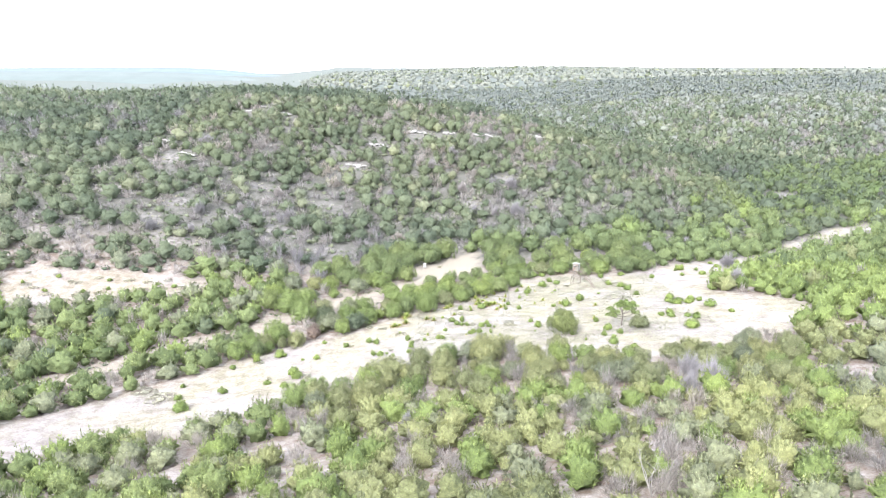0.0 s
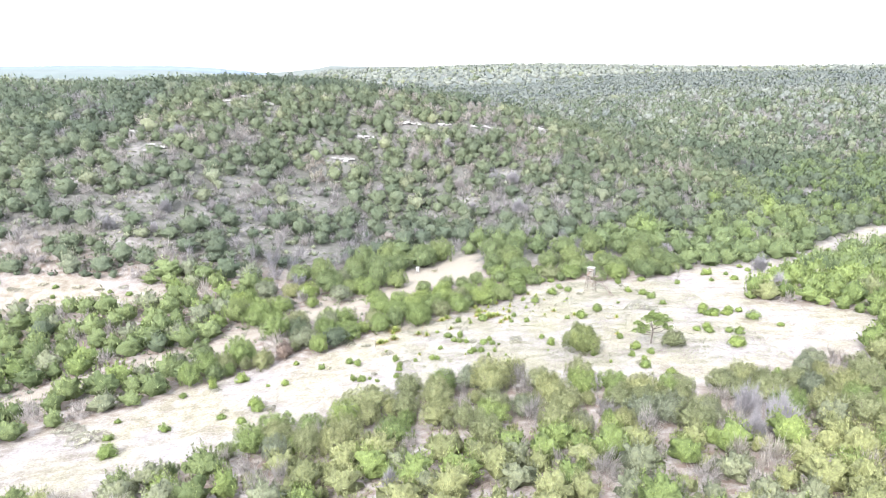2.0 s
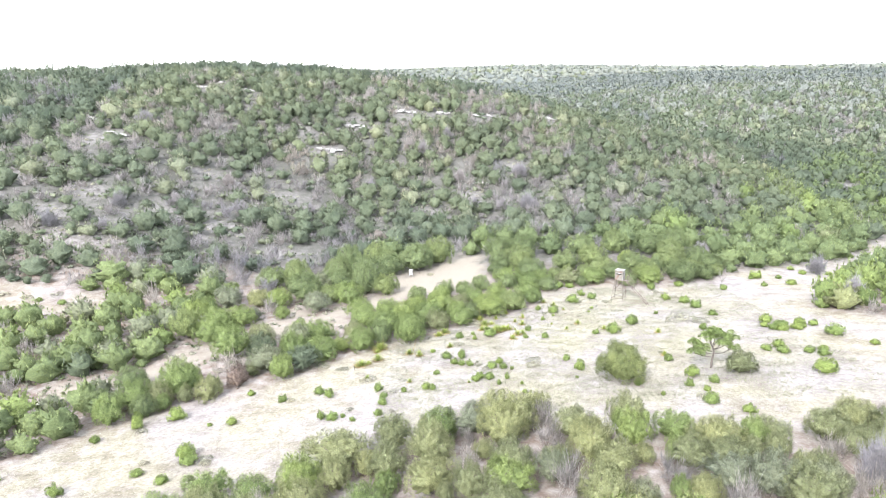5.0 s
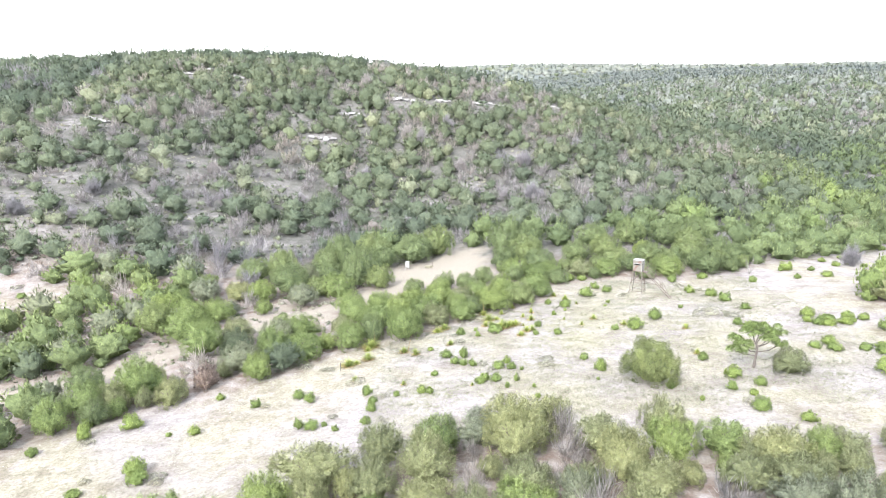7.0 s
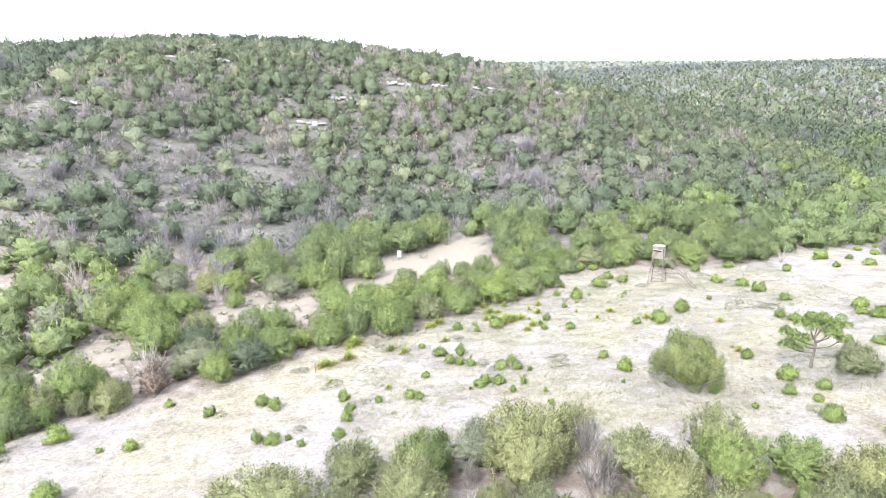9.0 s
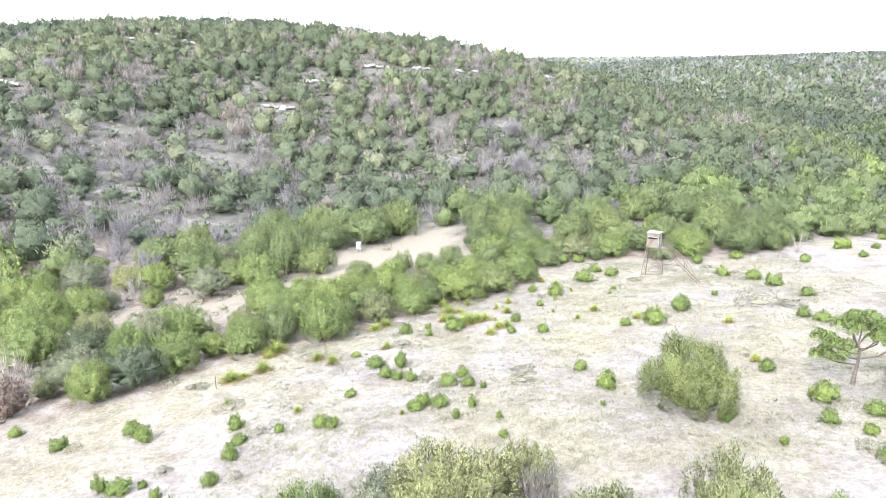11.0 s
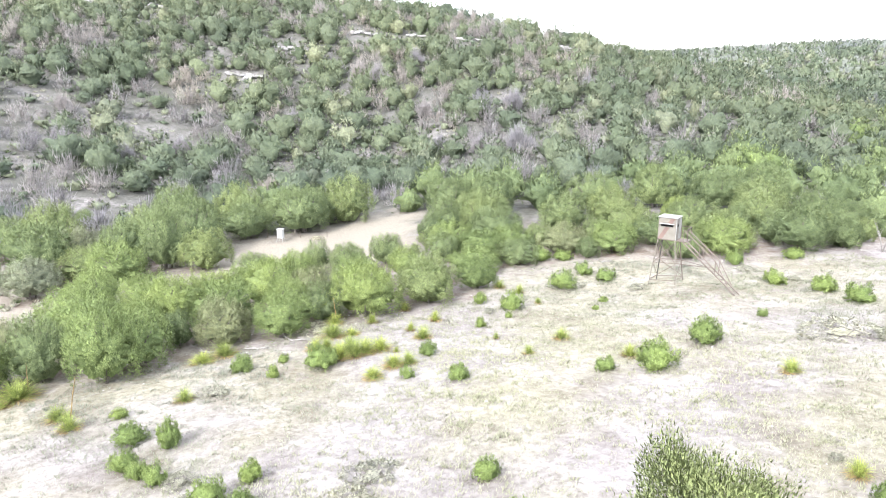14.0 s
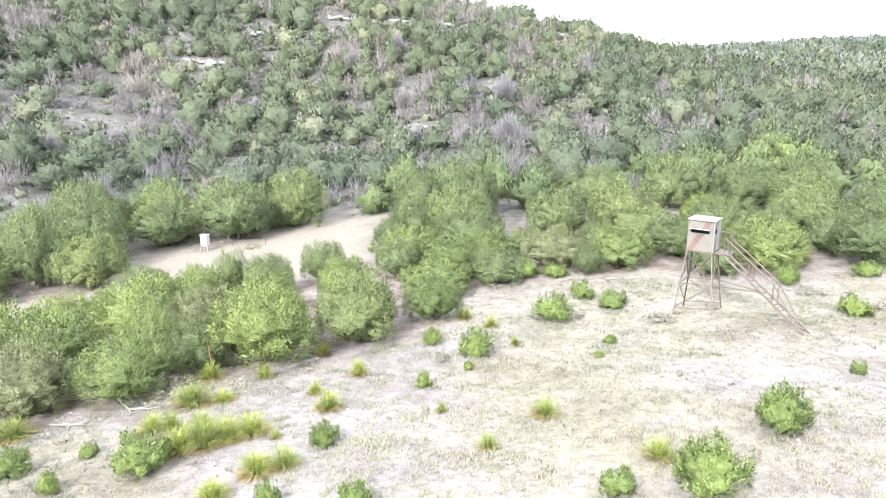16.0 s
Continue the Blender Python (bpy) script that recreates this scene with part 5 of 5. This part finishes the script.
def make_outcrop(x, y, width, count):
    """A low broken step of limestone slabs along the slope."""
    top = new("rock_outcrop")
    top.matrix_basis = Matrix.Translation((x, y, float(ground(x, y))))
    r = random.Random(int(x * 7 + y))
    for i in range(count):
        bm = bmesh.new()
        bmesh.ops.create_cube(bm, size=1.0)
        px, py = width * ((i + 0.5) / count - 0.5) + r.uniform(-0.3, 0.3), r.uniform(-0.5, 0.5)
        sx, sy, sz = width / count * r.uniform(1.3, 2.3), r.uniform(1.3, 2.6), r.uniform(0.3, 0.6)
        for v in bm.verts:
            v.co = Vector((v.co.x * sx * r.uniform(0.75, 1.1), v.co.y * sy * r.uniform(0.75, 1.1), v.co.z * sz * r.uniform(0.8, 1.1)))
        bmesh.ops.rotate(bm, verts=bm.verts, matrix=Matrix.Rotation(r.uniform(-0.4, 0.4), 3, "Z") @ Matrix.Rotation(r.uniform(-0.25, 0.25), 3, "X"))
        dz = float(ground(x + px, y + py)) - float(ground(x, y)) + 0.12
        bmesh.ops.translate(bm, verts=bm.verts, vec=(px, py, dz))
        bmesh.ops.bevel(bm, geom=list(bm.edges), offset=0.08, segments=1, affect="EDGES")
        part("slab", bm, LEDGE_STONE, top)
    tagged(top, "pale limestone outcrop of broken slabs on the slope", "rock outcrop", group="limestone outcrops")


for x, y, w, _ in LEDGES[:12]:
    make_outcrop(x, y, w * 1.3, 4 + int(w))

build_grass()
build_stones()


# ---- the raised hunting blind ----
BLIND_PAINT = plain("tan_blind_paint", (0.142, 0.131, 0.112), (0.185, 0.172, 0.148), 3.0, 0.7, 0.1)
BLIND_STRIPE = plain("red_brown_blind_paint", (0.125, 0.082, 0.07), (0.165, 0.11, 0.095), 3.0, 0.7, 0.1)
ROOF_WHITE = plain("dusty_white_roof_paint", (0.19, 0.188, 0.18), (0.26, 0.255, 0.245), 2.0, 0.6, 0.1)
BLIND_WHITE = plain("weathered_white_paint", (0.27, 0.27, 0.27), (0.36, 0.36, 0.36), 2.0, 0.6, 0.1)
PIPE_PALE = plain("faded_tan_pipe", (0.13, 0.115, 0.095), (0.2, 0.18, 0.155), 8.0, 0.6, 0.2)
PIPE = plain("rusty_tan_pipe", (0.075, 0.056, 0.048), (0.15, 0.12, 0.10), 8.0, 0.6, 0.2)
DARK = plain("painted_interior_shade", (0.012, 0.012, 0.012), (0.025, 0.024, 0.022), 3.0, 0.8, 0.0)
PIPE_DARK = plain("dark_steel_pipe", (0.05, 0.048, 0.05), (0.10, 0.095, 0.09), 8.0, 0.5, 0.2, 0.5)


def box_bm(x0, x1, y0, y1, z0, z1, soft=0.008):
    bm = bmesh.new()
    bmesh.ops.create_cube(bm, size=1)
    for v in bm.verts:
        v.co = Vector(((x0 + x1) / 2 + v.co.x * (x1 - x0), (y0 + y1) / 2 + v.co.y * (y1 - y0), (z0 + z1) / 2 + v.co.z * (z1 - z0)))
    bmesh.ops.bevel(bm, geom=bm.edges[:], offset=soft, segments=1, affect="EDGES")
    return bm


def rod(name, p, q, r, mat, parent, sides=8, label=""):
    v, f = tubes([[(Vector(p), r), (Vector(q), r)]], sides)
    return part(name, mesh_of(name, v, f, [mat], smooth=True), None, parent, label)


def make_blind(x, y, turn):
    top = new("hunting_blind")
    top.matrix_basis = Matrix.Translation((x, y, float(ground(x, y)))) @ Matrix.Rotation(turn, 4, "Z")
    inv = top.matrix_basis.inverted()
    W, D, F0, F1 = 0.61, 0.52, 3.15, 4.62          # half width, half depth, floor and eaves
    lo, hi = F0 + 0.86, F0 + 1.06                   # window slot
    part("floor", box_bm(-W, W, -D, D, F0 - 0.06, F0), PIPE, top)
    for name, x0, x1, y0, y1 in (("front_wall", -W, W, -D, -D + 0.04), ("back_wall", -W, W, D - 0.04, D)):
        wall = part(name, box_bm(x0, x1, y0, y1, F0, lo), BLIND_PAINT, top)
        part("panel", box_bm(x0, x1, y0, y1, hi, F1), BLIND_PAINT, wall)
        part("panel", box_bm(x0, x0 + 0.16, y0, y1, lo, hi), BLIND_PAINT, wall)
        part("panel", box_bm(x1 - 0.22, x1, y0, y1, lo, hi), BLIND_PAINT, wall)
    for name, x0, x1 in (("side_wall", -W, -W + 0.04), ("side_wall", W - 0.04, W)):
        wall = part(name, box_bm(x0, x1, -D + 0.04, D - 0.04, F0, lo), BLIND_PAINT, top)
        part("panel", box_bm(x0, x1, -D + 0.04, D - 0.04, hi, F1), BLIND_PAINT, wall)
        part("panel", box_bm(x0, x1, -D + 0.04, -D + 0.2, lo, hi), BLIND_PAINT, wall)
        part("panel", box_bm(x0, x1, 0.1, D - 0.04, lo, hi), BLIND_PAINT, wall)
    # painted slanting stripe on the front, clear of the slot
    def slant(z):
        return -0.62 + 0.84 * (z - F0) / (F1 - F0)
    for z0, z1 in ((F0 + 0.02, lo - 0.03), (hi + 0.05, F1 - 0.02)):
        bm = bmesh.new()
        c = [(max(-0.6, slant(z0)), z0), (slant(z0) + 0.3, z0), (slant(z1) + 0.3, z1), (max(-0.6, slant(z1)), z1)]
        near_side = [bm.verts.new((px, -D - 0.005, pz)) for px, pz in c]
        far_side = [bm.verts.new((px, -D + 0.001, pz)) for px, pz in c]
        bm.faces.new(near_side)
        for i in range(4):
            bm.faces.new((near_side[i], far_side[i], far_side[(i + 1) % 4], near_side[(i + 1) % 4]))
        part("stripe", bm, BLIND_STRIPE, top, "red-brown painted stripe")
    flap = box_bm(-W + 0.1, W - 0.16, -D - 0.17, -D - 0.005, hi + 0.0, hi + 0.025)
    part("window_flap", flap, BLIND_WHITE, top, "pale flap propped over the window slot")
    part("window_sill", box_bm(-W + 0.14, W - 0.2, -D - 0.03, -D - 0.002, lo - 0.03, lo), BLIND_PAINT, top)
    # added dark block standing in for the unlit inside seen through the slots
    part("interior_shade_block", box_bm(-W + 0.1, W - 0.1, -D + 0.2, D - 0.2, F0 + 0.02, F1 - 0.05), DARK, top, "dark block standing in for interior shade")
    part("roof", box_bm(-W - 0.05, W + 0.05, -D - 0.07, D + 0.07, F1, F1 + 0.05, 0.015), ROOF_WHITE, top, "flat weathered white roof")
    part("door", box_bm(W + 0.002, W + 0.025, -D + 0.5, D - 0.06, F0 + 0.02, F1 - 0.06), ROOF_WHITE, top, "pale door on the stair side")
    part("corner_trim", box_bm(W - 0.012, W + 0.016, -D - 0.014, -D + 0.03, F0, F1), BLIND_WHITE, top)

    def down(px, py):
        g = top.matrix_basis @ Vector((px, py, 0))
        return (inv @ Vector((g.x, g.y, float(ground(g.x, g.y)) - 0.08))).z
    legs = {}
    for n, (sx, sy) in {"a": (-1, -1), "b": (1, -1), "c": (1, 1), "d": (-1, 1)}.items():
        foot = Vector((sx * 0.92, sy * 0.80, 0))
        foot.z = down(foot.x, foot.y)
        head = Vector((sx * (W - 0.03), sy * (D - 0.03), F0 - 0.03))
        legs[n] = (foot, head)
        rod("leg", foot, head, 0.034, {"a": PIPE_PALE, "b": PIPE_PALE, "c": PIPE, "d": PIPE_DARK}[n], top)
    at = lambda n, u: legs[n][0].lerp(legs[n][1], u)
    for a1, b1 in (("a", "b"), ("b", "c"), ("c", "d"), ("d", "a")):
        rod("brace", at(a1, 0.12), at(b1, 0.12), 0.022, PIPE, top)
        rod("brace", at(a1, 0.50), at(b1, 0.50), 0.024, PIPE, top)
        rod("brace", at(a1, 0.50), at(b1, 0.97), 0.024, PIPE, top)
        rod("brace", at(a1, 0.97), at(b1, 0.50), 0.022, PIPE, top)
        rod("brace", at(a1, 0.14), at(b1, 0.48), 0.02, PIPE, top)
    # landing, stair and handrails
    part("landing", box_bm(W + 0.03, W + 0.75, -0.45, 0.45, F0 - 0.07, F0 - 0.02), PIPE, top, "small steel landing")
    foot = inv @ Vector((31.27, 136.2, float(ground(31.27, 136.2))))
    head = Vector((W + 0.62, -0.42, F0 - 0.05))
    along = (foot - head)
    side = Vector((-along.y, along.x, 0)).normalized() * 0.2
    for sgn in (-1, 1):
        rod("stringer", head + side * sgn, foot + side * sgn, 0.045, PIPE, top)
        rail = Vector((0, 0, 0.85))
        rod("handrail", head + side * sgn + rail, head.lerp(foot, 0.62) + side * sgn + rail, 0.032, PIPE, top)
        rod("handrail", head.lerp(foot, 0.62) + side * sgn + rail, head.lerp(foot, 0.86) + side * sgn + Vector((0, 0, 0.1)), 0.028, PIPE, top)
        for u in (0.0, 0.32, 0.62):
            p = head.lerp(foot, u) + side * sgn
            rod("rail_post", p, p + rail, 0.026, PIPE, top)
    for i in range(13):
        p = head.lerp(foot, (i + 0.6) / 13.4)
        rod("rung", p - side, p + side, 0.03, PIPE, top, 6)
    for px, py in ((W + 0.72, -0.42), (W + 0.72, 0.42), (W + 0.06, 0.42)):
        rod("rail_post", (px, py, F0 - 0.03), (px, py, F0 + 0.85), 0.024, PIPE, top)
    rod("handrail", (W + 0.72, -0.42, F0 + 0.85), (W + 0.72, 0.42, F0 + 0.85), 0.024, PIPE, top)
    rod("handrail", (W + 0.06, 0.42, F0 + 0.85), (W + 0.72, 0.42, F0 + 0.85), 0.024, PIPE, top)
    rod("brace", at("c", 0.5), head.lerp(foot, 0.5), 0.024, PIPE, top)
    rod("brace", at("b", 0.5), head.lerp(foot, 0.5), 0.024, PIPE, top)
    return tagged(top, "tan hunting blind with red-brown stripe on pipe legs", "hunting blind")


make_blind(28.15, 140.85, radians(-34))

# ---- white feeder box in the glade, with its low wire pen ----
def make_feeder(x, y, turn):
    top = new("game_feeder")
    top.matrix_basis = Matrix.Translation((x, y, float(ground(x, y)))) @ Matrix.Rotation(turn, 4, "Z")
    part("hopper", box_bm(-0.3, 0.3, -0.22, 0.22, 0.42, 1.32, 0.02), BLIND_WHITE, top)
    part("lid", box_bm(-0.33, 0.33, -0.25, 0.25, 1.322, 1.37, 0.01), BLIND_WHITE, top)
    for sx in (-1, 1):
        for sy in (-1, 1):
            rod("leg", (sx * 0.36, sy * 0.28, -0.05), (sx * 0.27, sy * 0.19, 0.45), 0.022, BLIND_WHITE, top)
    return tagged(top, "white metal game feeder box on four legs", "feeder")


make_feeder(-4.4, 161.3, radians(-12))


def make_post(x, y, h, mat, label):
    v, f = tubes([[(Vector((0, 0, -0.1)), 0.03), (Vector((0, 0, h * 0.9)), 0.028), (Vector((0.01, 0, h)), 0.02)]], 6)
    ob = new("fence_post", mesh_of("fence_post", v, f, [mat], smooth=True))
    ob.matrix_basis = Matrix.Translation((x, y, float(ground(x, y))))
    return tagged(ob, label, "fence post")


make_post(-9.4, 116.6, 0.95, PIPE_DARK, "thin dark steel fence post standing in dry grass")
for px, py in ((-8.6, 161.5), (-6.2, 162.8), (-2.9, 163.2), (-0.2, 163.6)):
    tagged(make_post(px, py, 0.6, PIPE, "short thin steel post beside the white feeder"), group="posts round the feeder")


# ---- dead wood ----
def make_stalk(x, y, h, lean, turn):
    v, f = tubes([[(Vector((0, 0, -0.05)), 0.028), (Vector((lean * 0.45, 0, h * 0.5)), 0.024), (Vector((lean, 0, h)), 0.012)]], 6)
    ob = new("flower_stalk", mesh_of("flower_stalk", v, f, [BLADE_DRY], smooth=True))
    ob.matrix_basis = Matrix.Translation((x, y, float(ground(x, y)))) @ Matrix.Rotation(turn, 4, "Z")
    return tagged(ob, "dry pale flower stalk leaning over a spiky clump", "flower stalk")


make_stalk(-2.6, 121.0, 1.9, 0.45, 0.0)
make_stalk(6.6, 133.7, 1.7, -0.15, 0.4)
make_stalk(-6.6, 124.2, 1.7, 0.1, 1.0)


def make_snag(name, x, y, h, count, mat, label, flat=False):
    """Forked dead branches from one foot."""
    paths = []
    for i in range(count):
        an = i * 2.4 + rng.uniform(-0.3, 0.3)
        rise = 0.12 if flat else rng.uniform(0.7, 1.2)
        tip = Vector((math.cos(an) * h * (1.0 if flat else 0.45), math.sin(an) * h * (0.5 if flat else 0.45), h * rise * (1 if not flat else 0.6)))
        knee = tip * 0.5 + Vector((rng.uniform(-0.15, 0.15) * h, rng.uniform(-0.15, 0.15) * h, 0.05))
        paths.append([(Vector((0, 0, -0.05 if not flat else 0.04)), 0.05), (knee, 0.032), (tip, 0.008)])
        for s in range(3):
            side = knee.lerp(tip, 0.3 + 0.2 * s)
            paths.append([(side, 0.018), (side + Vector((rng.uniform(-0.25, 0.25), rng.uniform(-0.25, 0.25), rng.uniform(0.05, 0.3))) * h, 0.005)])
    v, f = tubes(paths)
    ob = new(name, mesh_of(name, v, f, [mat], smooth=True))
    ob.matrix_basis = Matrix.Translation((x, y, float(ground(x, y))))
    return tagged(ob, label, "dead wood")


DEAD = plain("bleached_dead_wood", (0.17, 0.16, 0.15), (0.29, 0.275, 0.26), 9.0, 0.9, 0.4)
make_snag("dead_snag", 16.1, 47.0, 3.4, 6, DEAD, "bleached white dead snag above green junipers")
make_snag("fallen_branch", 4.6, 130.6, 1.2, 4, DEAD, "fallen grey branch on stony ground under junipers", True)
make_snag("fallen_branch", 7.0, 128.3, 1.0, 3, DEAD, "fallen grey branch lying beside a spiky clump", True)
make_snag("fallen_branch", 25.0, 147.6, 1.0, 4, DEAD, "bleached fallen branch at the wood's edge", True)
make_snag("fallen_branch", 3.0, 129.5, 0.8, 5, DEAD, "grey dead branches under the front junipers", True)
make_snag("fallen_branch", 0.4, 129.4, 0.8, 4, DEAD, "grey dead branches under the front junipers", True)
make_snag("dead_snag", 47.0, 148.5, 2.2, 6, DEAD, "bleached dead snag at the edge of the wood")


def make_rust_juniper(x, y):
    ob = make_tree("dead_juniper", 1.2, 2.4, 2600, 0.06, LEAF_RUST, "dead rust-brown juniper among green ones", low=0.05, count=18)
    return stand(ob, x, y)


make_rust_juniper(-22.7, 114.6)
